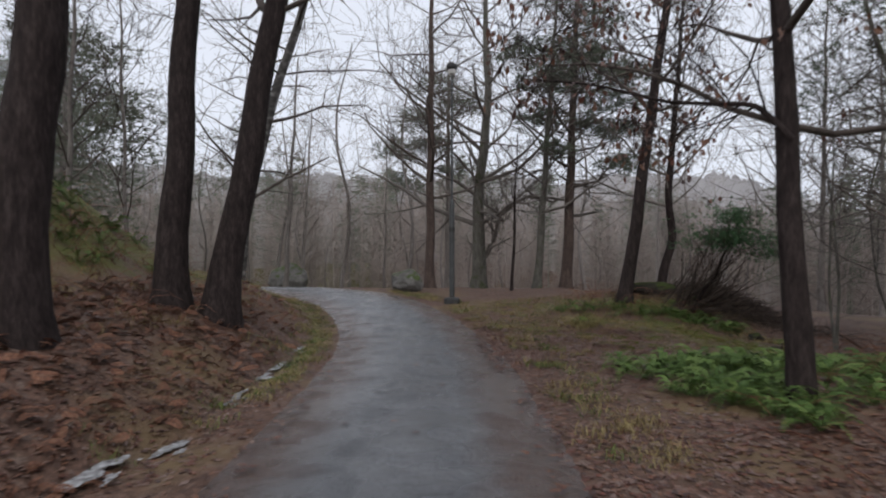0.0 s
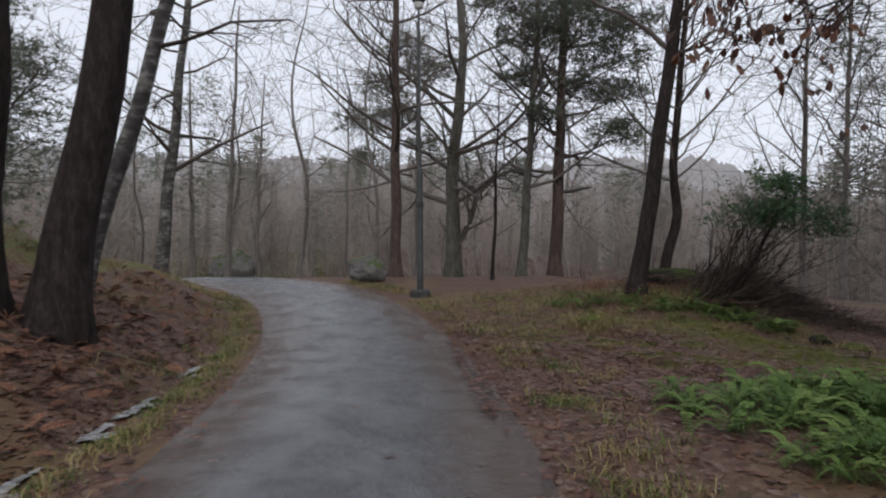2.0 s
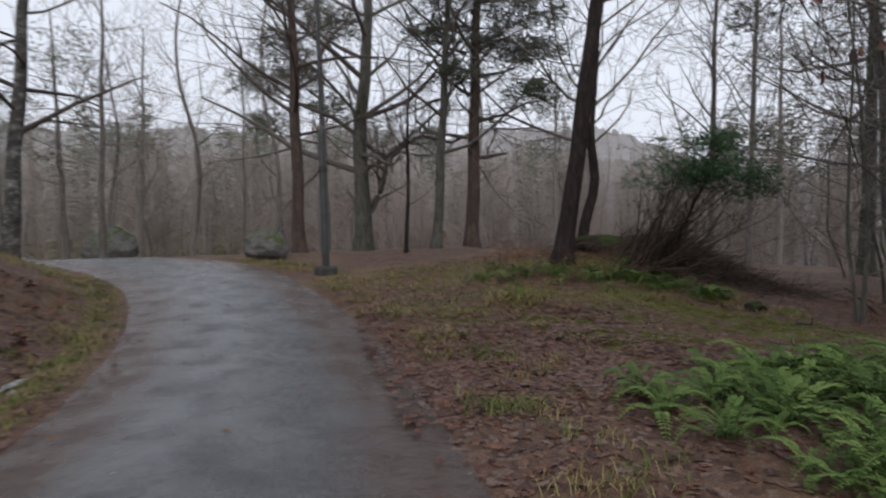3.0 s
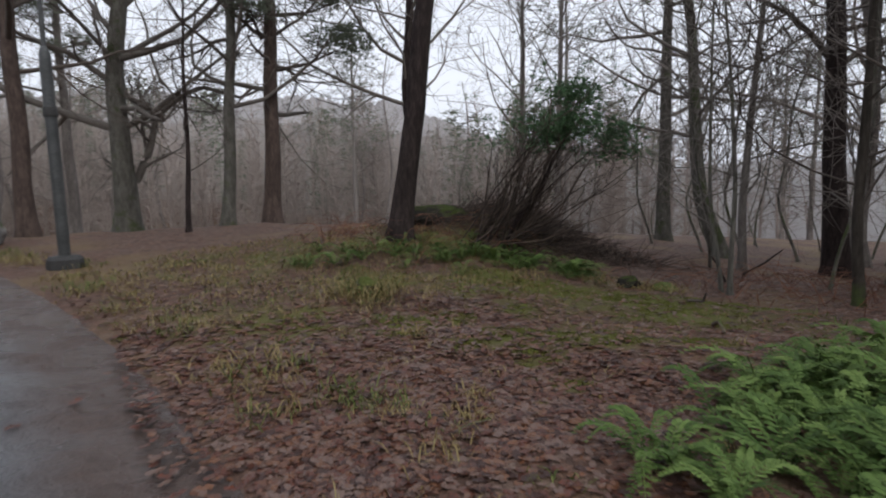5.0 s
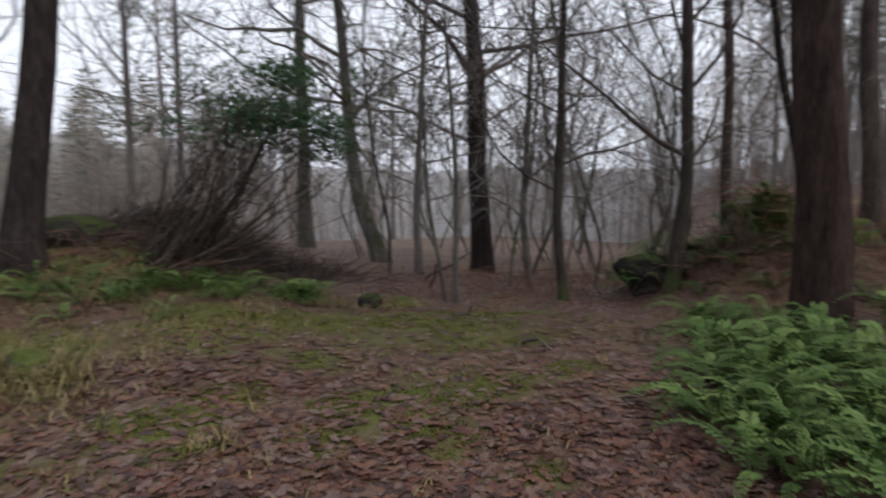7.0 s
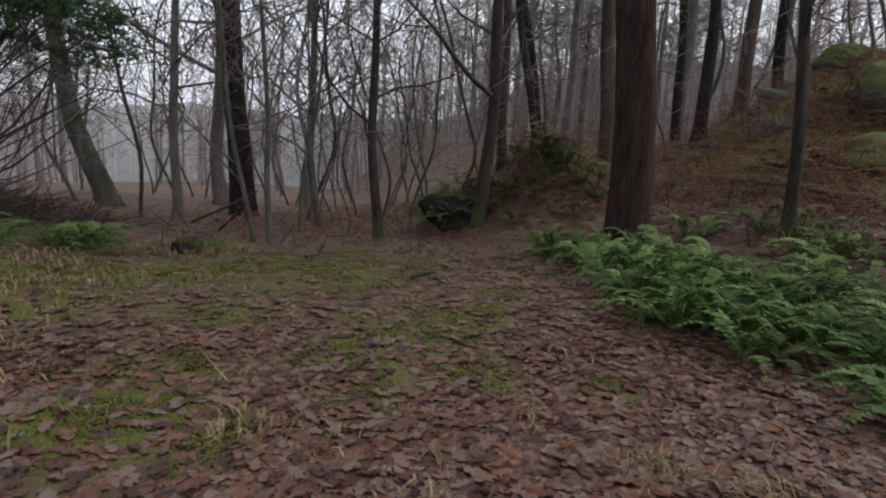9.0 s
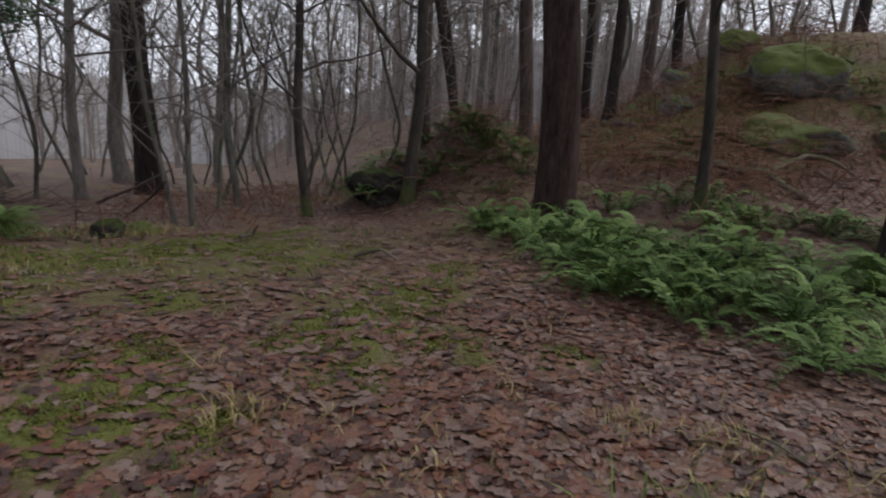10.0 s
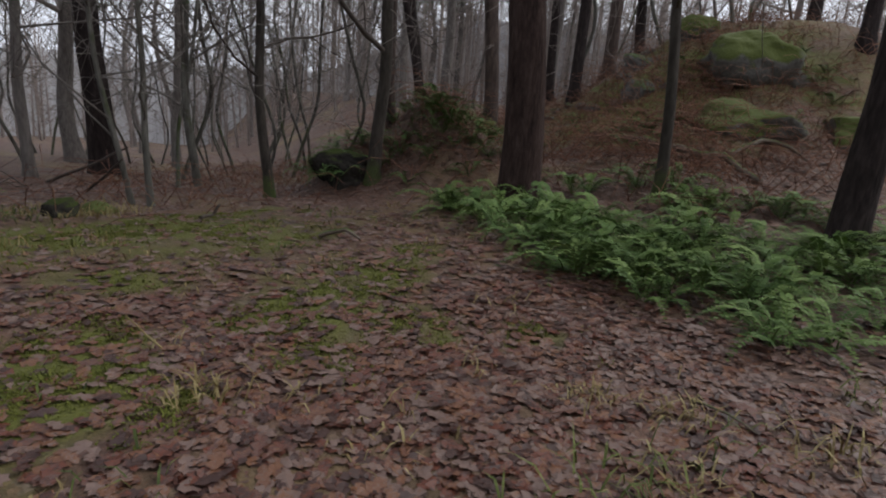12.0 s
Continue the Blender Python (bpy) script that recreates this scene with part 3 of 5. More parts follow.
# beside the lane, east
tree("oak_tree", 3.53, 5.68, (-0.020, 0.045), 10, 0.13, bark_dark, twig_dark, "dark slender oak standing among green ferns", 6, 0.33, 18, reach=0.42, kids=(5, 4), sides=16, slope=0.15, flare=0.25, withering=0.55)
tree("pine_tree", -0.42, 20.0, (0.006, 0.0), 13, 0.165, bark_pine, twig_dark, "straight reddish pine beside a boulder at the lane", 7, 0.30, 28, reach=0.3, kids=(6, 5), sides=12, slope=0.3)
tree("oak_tree", 1.42, 23.0, (0.035, -0.003), 13, 0.27, bark_oak, twig_mid, "broad mossy oak with crooked spreading limbs", 8, 0.24, 24, reach=0.45, kids=(6, 5), sides=14, slope=0.55, curve=0.12)
def limb(owner, pts, r, seed, kids=(6, 5), mat=twig_mid, withering=0.0):
    """A crooked main limb with twigs, as a part of a tree."""
    rng = random.Random(seed)
    P = [Vector(p) for p in pts]
    full = []
    for i in range(len(P) - 1):
        a, b = P[max(0, i - 1)], P[min(len(P) - 1, i + 2)]
        for k in range(5):
            t = k / 5
            q = P[i].lerp(P[i + 1], t) + (P[i] + P[i + 1] - a - b) * 0.25 * t * (1 - t)
            full.append(tuple(q))
    full.append(tuple(P[-1]))
    V, Fs, ends = [], [], []
    n = len(full)
    rad = [r * (1 - 0.75 * i / n) for i in range(n)]
    tube(V, Fs, full, rad, 10, 0.08, seed)
    for i in range(4, n, 2):
        d = (Vector(full[min(n - 1, i + 1)]) - Vector(full[i - 1])).normalized()
        side = d.cross(Vector((rng.gauss(0, 1), rng.gauss(0, 1), rng.gauss(0, 1)))).normalized()
        grow(V, Fs, ends, rng, full[i], (d * 0.5 + side + Vector((0, 0, 0.35))).normalized(), rng.uniform(0.7, 1.8), rad[i] * 0.5, 2, kids, 0.24, 0.02, 0.0065)
    bough = part("limb", mesh_of("limb", V, Fs, mat), owner, "crooked spreading limb")
    if withering:
        V, Fs = [], []
        for e, d in ends:
            if rng.random() < withering:
                withered(V, Fs, rng, e, rng.randint(2, 5))
        part("dead_leaves", mesh_of("dead_leaves", V, Fs, leaf_brown, False), bough, "withered brown leaves still hanging")
    return bough


oak = bpy.data.objects["oak_tree.001"]
limb(oak, [(0.05, 0, 0.5), (0.22, 0, 1.2), (0.58, -0.04, 1.94), (0.8, -0.06, 2.73), (0.73, -0.06, 3.12), (0.26, -0.1, 3.4), (-0.13, -0.2, 4.15), (-0.35, -0.3, 5.3)], 0.115, 201)
limb(oak, [(0.77, -0.06, 2.85), (1.3, -0.13, 3.32), (2.0, -0.24, 3.69), (2.84, -0.42, 3.46), (3.5, -0.5, 3.8)], 0.085, 202)
limb(oak, [(0.12, -0.02, 4.3), (1.0, -0.2, 4.85), (1.9, -0.3, 5.5), (2.6, -0.5, 6.4)], 0.08, 203)
limb(oak, [(0.1, 0, 3.6), (-0.9, -0.2, 4.3), (-1.8, -0.4, 4.6), (-2.8, -0.5, 5.4)], 0.08, 204)
limb(bpy.data.objects["oak_tree"], [(-0.06, 0.03, 2.66), (-0.3, 0.17, 3.0), (-0.53, 0.29, 3.08), (-1.09, 0.53, 3.16), (-1.84, 0.77, 3.41), (-2.5, 0.9, 3.5)], 0.035, 205, (5, 4), bark_dark, 0.5)
tree("young_tree", 2.2, 18.4, (0.035, -0.005), 5, 0.05, bark_dark, twig_dark, "thin dark sapling on the grassy verge", 9, 0.3, 12, kids=(4, 3), sides=8)
tree("oak_tree", 3.25, 20.0, (0.066, -0.013), 11, 0.14, bark_oak, twig_mid, "greenish slender oak with fine bare twigs", 10, 0.3, 30, reach=0.36, kids=(6, 5), sides=10)
tree("pine_tree", 4.3, 20.2, (0.034, -0.009), 13, 0.19, bark_pine, twig_mid, "tall pine with a spreading dull green crown", 11, 0.24, 22, reach=0.22, kids=(4, 4), sides=12, slope=0.2)
needle_plates(bpy.data.objects["pine_tree.004"], ((-0.6, 0.0, 6.9, 1.2), (0.6, -0.3, 7.3, 1.4), (1.6, 0.0, 6.4, 1.1), (2.0, 0.4, 5.4, 0.9), (0.4, 0.8, 8.3, 1.3), (-0.9, 0.6, 6.0, 0.8), (1.7, -0.5, 4.1, 0.8), (-0.4, -0.6, 4.7, 0.6), (1.0, 0.4, 9.4, 1.1), (-0.3, 0.3, 10.2, 1.0), (2.4, 0.1, 7.4, 0.9), (-1.5, -0.2, 8.0, 0.9), (0.7, 0.2, 5.6, 0.8)), 211, needles_mid_haze)
tree("pine_tree", 4.32, 13.8, (0.124, -0.053), 12, 0.155, bark_dark, twig_dark, "dark pine leaning over the grassy knoll", 12, 0.42, 22, reach=0.3, kids=(6, 5), sides=16)
tree("oak_tree", 7.3, 19.6, (0.070, -0.032), 11, 0.15, bark_dark, twig_mid, "dark oak with a bowed stem behind the knoll", 13, 0.33, 28, reach=0.4, kids=(6, 5), sides=12, bends=((2.0, 0.25, 0.0),))
tree("oak_tree", 12.4, 21.0, (0.009, -0.008), 11, 0.115, bark_grey_haze, twig_mid, "slender grey tree standing behind the shrub", 14, 0.3, 22, reach=0.35, kids=(5, 4), sides=10, slope=0.9)
tree("oak_tree", 12.9, 19.9, (0.014, -0.014), 11, 0.105, bark_grey_haze, twig_mid, "slender grey tree with many upright bare twigs", 15, 0.3, 22, reach=0.35, kids=(5, 4), sides=10, slope=0.9)
# east of the clearing
tree("pine_tree", 14.0, 16.9, (0.002, -0.004), 12, 0.19, bark_oak, twig_mid, "grey-barked pine rising behind the brush heap", 16, 0.35, 22, reach=0.32, kids=(5, 4), style="pine", sides=12, leaves=0.55, dense=5)
tree("oak_tree", 11.7, 13.65, (-0.07, 0.16), 9, 0.16, bark_oak, twig_mid, "crooked oak leaning away over the slope", 17, 0.3, 18, reach=0.4, kids=(5, 4), sides=12, curve=0.22)
tree("oak_tree", 11.7, 11.48, (-0.012, 0.04), 13, 0.2, bark_dark, twig_dark, "thick dark oak at the edge of the slope", 18, 0.33, 20, reach=0.38, kids=(5, 4), sides=20, flare=0.4)
tree("young_tree", 7.68, 9.36, (-0.003, 0.040), 7, 0.055, bark_mossy, twig_dark, "thin tree with a moss-green foot", 19, 0.2, 16, reach=0.35, kids=(5, 4), sides=12, curve=0.12)
tree("young_tree", 7.75, 8.15, (0.010, 0.012), 8, 0.08, bark_mossy, twig_dark, "thin tree with a mossy foot beside the mound", 20, 0.2, 18, reach=0.35, kids=(5, 4), sides=12, curve=0.13)
tree("pine_tree", 5.98, 7.1, (0.026, 0.055), 14, 0.195, bark_red, twig_dark, "thick dark pine trunk rising out of the ferns", 21, 0.4, 16, reach=0.25, kids=(4, 3), sides=24, flare=0.25)
tree("young_tree", 5.0, 6.2, (0.037, 0.041), 7, 0.05, bark_mossy, twig_dark, "slim sapling among the ferns", 22, 0.25, 14, kids=(4, 3), sides=10)
tree("pine_tree", 9.4, 5.75, (0.03, 0.05), 13, 0.115, bark_pine, twig_dark, "slim reddish pine on the rocky rise", 23, 0.5, 14, kids=(4, 3), sides=12)
tree("pine_tree", 9.8, 3.9, (0.011, 0.016), 13, 0.10, bark_dark, twig_dark, "slim dark pine on the rocky hill", 24, 0.45, 14, kids=(4, 3), sides=12)
tree("pine_tree", 10.65, 2.65, (-0.021, -0.028), 13, 0.12, bark_pine, twig_dark, "slim reddish pine on top of the rocks", 25, 0.45, 14, kids=(4, 3), sides=12)
tree("oak_tree", 12.3, 5.7, (0.06, 0.18), 10, 0.085, bark_dark, twig_dark, "slanting dark stem on the hillside", 26, 0.35, 14, kids=(4, 4), sides=10)
tree("young_tree", 9.45, 10.1, (0.0, 0.027), 7, 0.055, bark_oak, twig_mid, "thin winding stem in the leaves", 27, 0.2, 16, reach=0.35, kids=(5, 4), sides=10, curve=0.14)
tree("young_tree", 7.16, 10.57, (-0.004, 0.066), 4.5, 0.03, bark_oak, twig_mid, "thin curved sapling at the mossy edge", 28, 0.2, 12, reach=0.4, kids=(4, 3), sides=8, curve=0.12)
tree("young_tree", 7.3, 10.75, (0.02, 0.09), 4.5, 0.025, bark_oak, twig_mid, "thin curved sapling at the mossy edge", 29, 0.2, 12, reach=0.4, kids=(4, 3), sides=8, curve=0.12)
tree("oak_tree", 10.0, 12.15, (0.01, -0.03), 8, 0.07, bark_grey_haze, twig_mid, "thin grey stem on the slope", 30, 0.2, 20, reach=0.38, kids=(5, 4), sides=8, curve=0.08)
tree("oak_tree", 14.6, 12.3, (-0.007, 0.046), 12, 0.15, bark_grey_haze, twig_grey_haze, "grey oak on the falling slope", 31, 0.25, 20, reach=0.4, kids=(5, 4), sides=10, curve=0.25)
tree("oak_tree", 14.7, 10.45, (0.0, 0.018), 11, 0.09, bark_grey_haze, twig_grey_haze, "thin grey tree on the falling slope", 32, 0.2, 18, reach=0.35, kids=(5, 4), sides=8, curve=0.2)
tree("pine_tree", 9.4, 7.4, (0.007, 0.042), 11, 0.07, bark_pine, twig_dark, "slim reddish stem on the ferny mound", 33, 0.4, 14, kids=(5, 3), style="pine", sides=10, leaves=0.5)
tree("oak_tree", 14.9, 4.7, (0.05, 0.18), 12, 0.11, bark_dark, twig_dark, "slanting dark stem high on the hill", 34, 0.4, 16, kids=(4, 4), sides=8)
tree("pine_tree", 12.9, 2.4, (0.03, 0.05), 13, 0.105, bark_dark, twig_dark, "dark pine stem on the rocky hill", 35, 0.45, 16, kids=(4, 3), style="pine", sides=8, leaves=0.5)
tree("pine_tree", 11.8, 0.9, (0.03, 0.04), 13, 0.12, bark_dark, twig_dark, "dark pine stem on the rocky hill", 36, 0.45, 16, kids=(4, 3), style="pine", sides=8, leaves=0.5)
tree("pine_tree", 0.3, 28.0, (0.0, 0.0), 11, 0.17, bark_grey_haze, twig_grey_haze, "pine with a flat dull green crown beyond the crest", 61, 0.4, 16, reach=0.24, kids=(4, 4), sides=8)
needle_plates(bpy.data.objects["pine_tree.014"], ((-1.4, 0.0, 8.0, 1.2), (-2.4, 0.0, 6.6, 1.1), (-0.8, 0.0, 6.9, 1.0), (-2.0, 0.3, 5.1, 0.9), (0.5, 0.0, 8.8, 1.2), (0.3, 0.0, 5.8, 0.8), (-0.6, 0.2, 9.8, 1.1)), 212, needles_far_haze)
tree("pine_tree", -13.0, 20.0, (0.02, 0.0), 9, 0.16, bark_grey_haze, twig_grey_haze, "broad green pine on the bank west of the lane", 62, 0.3, 26, reach=0.36, kids=(5, 4), style="pine", sides=8, leaves=0.25)
tree("pine_tree", -17.0, 25.0, (-0.02, 0.0), 10, 0.16, bark_grey_haze, twig_grey_haze, "broad green pine on the bank west of the lane", 63, 0.3, 26, reach=0.36, kids=(5, 4), style="pine", sides=8, leaves=0.25)
tree("oak_tree", -9.0, 14.0, (0.03, 0.0), 8, 0.07, bark_grey_haze, twig_dark, "thin bare tree on the mossy bank", 65, 0.15, 24, reach=0.34, kids=(5, 4), sides=8, slope=0.9)
tree("oak_tree", -8.2, 15.2, (-0.03, 0.0), 8, 0.06, bark_grey_haze, twig_dark, "thin bare tree on the mossy bank", 66, 0.15, 24, reach=0.34, kids=(5, 4), sides=8, slope=0.9)
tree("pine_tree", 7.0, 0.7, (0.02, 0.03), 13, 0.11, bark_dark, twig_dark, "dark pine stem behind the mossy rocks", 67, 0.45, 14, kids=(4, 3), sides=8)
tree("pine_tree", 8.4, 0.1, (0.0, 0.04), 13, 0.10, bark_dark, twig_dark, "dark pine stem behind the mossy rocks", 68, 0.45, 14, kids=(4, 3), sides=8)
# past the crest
tree("young_tree", -6.0, 22.4, (0.049, 0.016), 9, 0.10, bark_grey_haze, twig_grey_haze, "grey stem beside the far boulder", 37, 0.3, 18, kids=(5, 4), sides=8)
tree("young_tree", -7.5, 31.3, (0.053, 0.014), 10, 0.11, bark_grey_haze, twig_grey_haze, "slender bare tree beyond the crest of the lane", 38, 0.25, 22, kids=(5, 4), sides=8)
tree("young_tree", -2.7, 27.2, (0.023, 0.003), 8, 0.06, bark_grey_haze, twig_grey_haze, "thin bare tree below the crest", 39, 0.25, 18, kids=(5, 4), sides=8)

# ---- the woods behind: a few trees built once and copied ----
def woods():
    protos = [
        # Bark and twig colours here have the mist mixed in.
        tree("bare_tree", -16, 34, (0.02, 0.0), 10, 0.085, bark_grey_haze, twig_grey_haze, "bare grey tree in the misty woods", 101, 0.2, 18, 0.32, (4, 3), sides=6, group="woods", slope=0.8, curve=0.22),
        tree("bare_tree", -9, 38, (-0.03, 0.0), 11, 0.10, bark_grey_haze, twig_grey_haze, "bare grey tree in the misty woods", 102, 0.25, 18, 0.35, (4, 3), sides=6, group="woods", curve=0.3),
        tree("bare_tree", 0, 36, (0.05, 0.0), 9, 0.065, bark_grey_haze, twig_grey_haze, "bare grey tree in the misty woods", 103, 0.15, 18, 0.3, (4, 3), sides=6, group="woods", slope=1.0, curve=0.2),
        tree("bare_tree", 8, 33, (0.0, 0.04), 12, 0.115, bark_grey_haze, twig_grey_haze, "bare grey tree in the misty woods", 104, 0.3, 18, 0.36, (4, 3), sides=6, group="woods", curve=0.25),
        tree("woodland_pine", 14, 38, (0.01, 0.0), 12, 0.16, bark_grey_haze, twig_grey_haze, "dull green pine in the misty woods", 105, 0.4, 16, 0.26, (4, 3), "pine", sides=6, group="woods", leaves=0.42),
        tree("thin_stem", 17, 16, (0.03, 0.03), 6.5, 0.026, bark_oak, twig_grey_haze, "thin bare stem on the slope", 106, 0.15, 13, 0.3, (4, 3), sides=6, group="thin stems", slope=0.8, curve=0.45, wander=4.4),
        tree("thin_stem", 16, 8.5, (-0.03, 0.05), 7, 0.03, bark_oak, twig_grey_haze, "thin bare stem on the slope", 107, 0.15, 13, 0.3, (4, 3), sides=6, group="thin stems", slope=0.8, curve=0.55, wander=5.0),
    ]
    rng = random.Random(5)

    def put(k, x, y, s):
        m = Matrix.Translation((x, y, floor_z(x, y) - 0.08)) @ Matrix.Rotation(rng.uniform(0, 6.28), 4, "Z") @ Matrix.Diagonal((s, s, s * rng.uniform(0.9, 1.1), 1))
        copy_thing(protos[k], m)

    for _ in range(52):
        y = rng.uniform(27, 62)
        x = rng.uniform(-0.75 * y, 0.95 * y)
        if abs(x - (-6 - (y - 20) * 0.9)) < 2:
            continue
        put(rng.choice((0, 1, 2, 3, 0, 1, 2, 4)), x, y, rng.uniform(0.75, 1.1))
    for _ in range(5):
        x, y = rng.uniform(20, 48), rng.uniform(3, 34)
        put(rng.choice((0, 1, 2, 3, 0, 4)), x, y, rng.uniform(0.8, 1.15))
    for _ in range(34):
        x, y = rng.uniform(8.8, 20), rng.uniform(8.0, 18)
        if x < 11 and y > 13:
            continue
        put(rng.choice((5, 6)), x, y, rng.uniform(0.6, 1.2))
    for _ in range(12):
        x, y = rng.uniform(15, 36), rng.uniform(-16, 5)
        put(rng.choice((1, 3, 4, 4)), x, y, rng.uniform(0.8, 1.2))
    for _ in range(9):
        x, y = rng.uniform(8.5, 15), rng.uniform(-3, 5)
        if hump(x, y, 7.8, 3, 1.0, 1.5) > 0.4:
            continue
        put(rng.choice((5, 6, 6)), x, y, rng.uniform(0.8, 1.3))
    for _ in range(6):
        x, y = rng.uniform(11, 17), rng.uniform(6, 9.5)
        put(rng.choice((5, 6)), x, y, rng.uniform(0.7, 1.2))
    for k in range(8):
        a, r = radians(rng.uniform(86, 116)), rng.uniform(15, 34)
        put((4, 1, 4, 0, 3)[k % 5], 0.8 + r * math.sin(a), 10.2 + r * math.cos(a), rng.uniform(0.7, 1.0))
    for k in range(5):
        a, r = radians(rng.uniform(98, 122)), rng.uniform(17, 32)
        put((4, 4, 1)[k % 3], 0.6 + r * math.sin(a), 8.9 + r * math.cos(a), rng.uniform(0.8, 1.1))
    for _ in range(15):
        x, y = rng.uniform(-30, -10), rng.uniform(8, 30)
        put(rng.choice((0, 2, 2, 1, 4)), x, y, rng.uniform(0.7, 1.0))
    for _ in range(14):
        x, y = rng.uniform(-14, 12), rng.uniform(-22, -6)
        if abs(x + 0.3) < 2.5:
            continue
        put(rng.choice((1, 3, 4)), x, y, rng.uniform(0.9, 1.2))


woods()


def far_trees(name, count, seed, a0, a1, r0, r1, h0, h1, blades_each, width, mat, label, conifer=False, thin=0.0):
    """Woods too many to count: stems with brushes of twigs or needle sprays."""
    rng = random.Random(seed)
    V, Fs = [], []
    for _ in range(count):
        a = rng.uniform(a0, a1)
        if 0.95 < a < 1.75 and rng.random() < thin:
            continue
        R = rng.uniform(r0, r1)
        x, y = R * math.sin(a), 8 + R * math.cos(a)
        z = height(x, y) - 0.3
        h = rng.uniform(h0, h1)
        lx, ly = rng.gauss(0, 0.5), rng.gauss(0, 0.5)
        tube(V, Fs, [(x, y, z), (x + lx * 0.3, y + ly * 0.3, z + h * 0.5), (x + lx, y + ly, z + h)], [0.05 + 0.04 * rng.random(), 0.045, 0.015], 3)
        for _ in range(blades_each):
            t = rng.uniform(0.3, 1.0) if conifer else rng.uniform(0.03, 1.0)
            o = Vector((x, y, z + h * t))
            if conifer:
                o += Vector((rng.gauss(0, 1), rng.gauss(0, 1), 0)) * 0.9 * (1.25 - t)
                v = Vector((rng.gauss(0, 1), rng.gauss(0, 1), rng.uniform(-0.3, 0.5))).normalized()
                L = rng.uniform(0.5, 1.1)
            else:
                v = Vector((rng.gauss(0, 0.8), rng.gauss(0, 0.8), rng.uniform(0.2, 1.2))).normalized()
                L = rng.uniform(1.0, 2.8) * (1.25 - t * 0.7)
            s = v.cross(Vector((rng.gauss(0, 1), rng.gauss(0, 1), 0.2))).normalized() * width
            k = len(V)
            V.extend([tuple(o - s), tuple(o + s), tuple(o + v * L)])
            Fs.append((k, k + 1, k + 2))
    tagged(new(name, mesh_of(name, V, Fs, mat)), label, "woods", kind="stuff")


def misty_hill(far, a0, a1, tones, rise, fall, rough, seed):
    """A wooded skyline that closes the view, tinted for mist, with an uneven top of crowns."""
    V, Fs = [], []
    n = 900
    for i in range(n + 1):
        a = a0 + (a1 - a0) * i / n
        x, y = far * math.sin(a), 8 + far * math.cos(a)
        up = 1.4 + far * math.tan(radians(rise - fall * sm(0.35, 0.95, a))) * sm(1.66, 2.0, a if a0 > 1.5 else 2.0)
        up += rough * (1.5 * noise.noise((a * 7, 0, seed)) + 1.0 * noise.noise((a * 26, 3, seed)) + 0.6 * noise.noise((a * 80, 6, seed)) + 0.8 * noise.noise((a * 260, 9, seed)))
        V += [(x, y, -14), (x, y, up * 0.5), (x * 1.01, y * 1.01, up)]
    for i in range(n):
        for j in (0, 1):
            k = 3 * i + j
            Fs.append((k, k + 1, k + 4, k + 3))
    # No mist in the air: its haze is put into these tones.
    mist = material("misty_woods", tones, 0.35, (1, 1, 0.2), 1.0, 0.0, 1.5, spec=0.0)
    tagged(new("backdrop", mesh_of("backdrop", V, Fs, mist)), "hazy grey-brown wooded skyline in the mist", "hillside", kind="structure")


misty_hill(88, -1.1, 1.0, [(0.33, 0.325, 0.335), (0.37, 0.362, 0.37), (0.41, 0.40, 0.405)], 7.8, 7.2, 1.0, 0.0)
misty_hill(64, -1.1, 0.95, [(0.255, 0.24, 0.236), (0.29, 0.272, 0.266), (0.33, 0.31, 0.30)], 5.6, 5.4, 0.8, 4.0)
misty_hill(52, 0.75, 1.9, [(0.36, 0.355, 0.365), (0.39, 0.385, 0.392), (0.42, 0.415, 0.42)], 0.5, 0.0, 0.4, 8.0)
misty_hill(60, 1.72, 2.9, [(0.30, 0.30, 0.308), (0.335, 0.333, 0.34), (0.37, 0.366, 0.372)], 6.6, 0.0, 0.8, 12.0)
# Pale twig and needle colours give these woods their haze.
far_trees("distant_woodland", 520, 9, -0.85, 1.0, 34, 62, 6, 10, 130, 0.017, twig_far_haze, "bare grey-brown woods on the far hillside")
far_trees("distant_pinewood", 130, 10, -0.85, 0.95, 44, 84, 8, 13, 260, 0.06, needles_far_haze, "dull green pines on the far hillside", True)
far_trees("distant_woodland", 130, 11, 1.0, 1.9, 28, 51, 4, 8, 60, 0.012, twig_far_haze, "bare grey woods beyond the slope", False, 0.3)
far_trees("distant_woodland", 340, 12, 1.66, 2.9, 24, 58, 8, 13, 90, 0.015, twig_far_haze, "bare grey woods behind the rocky hill")


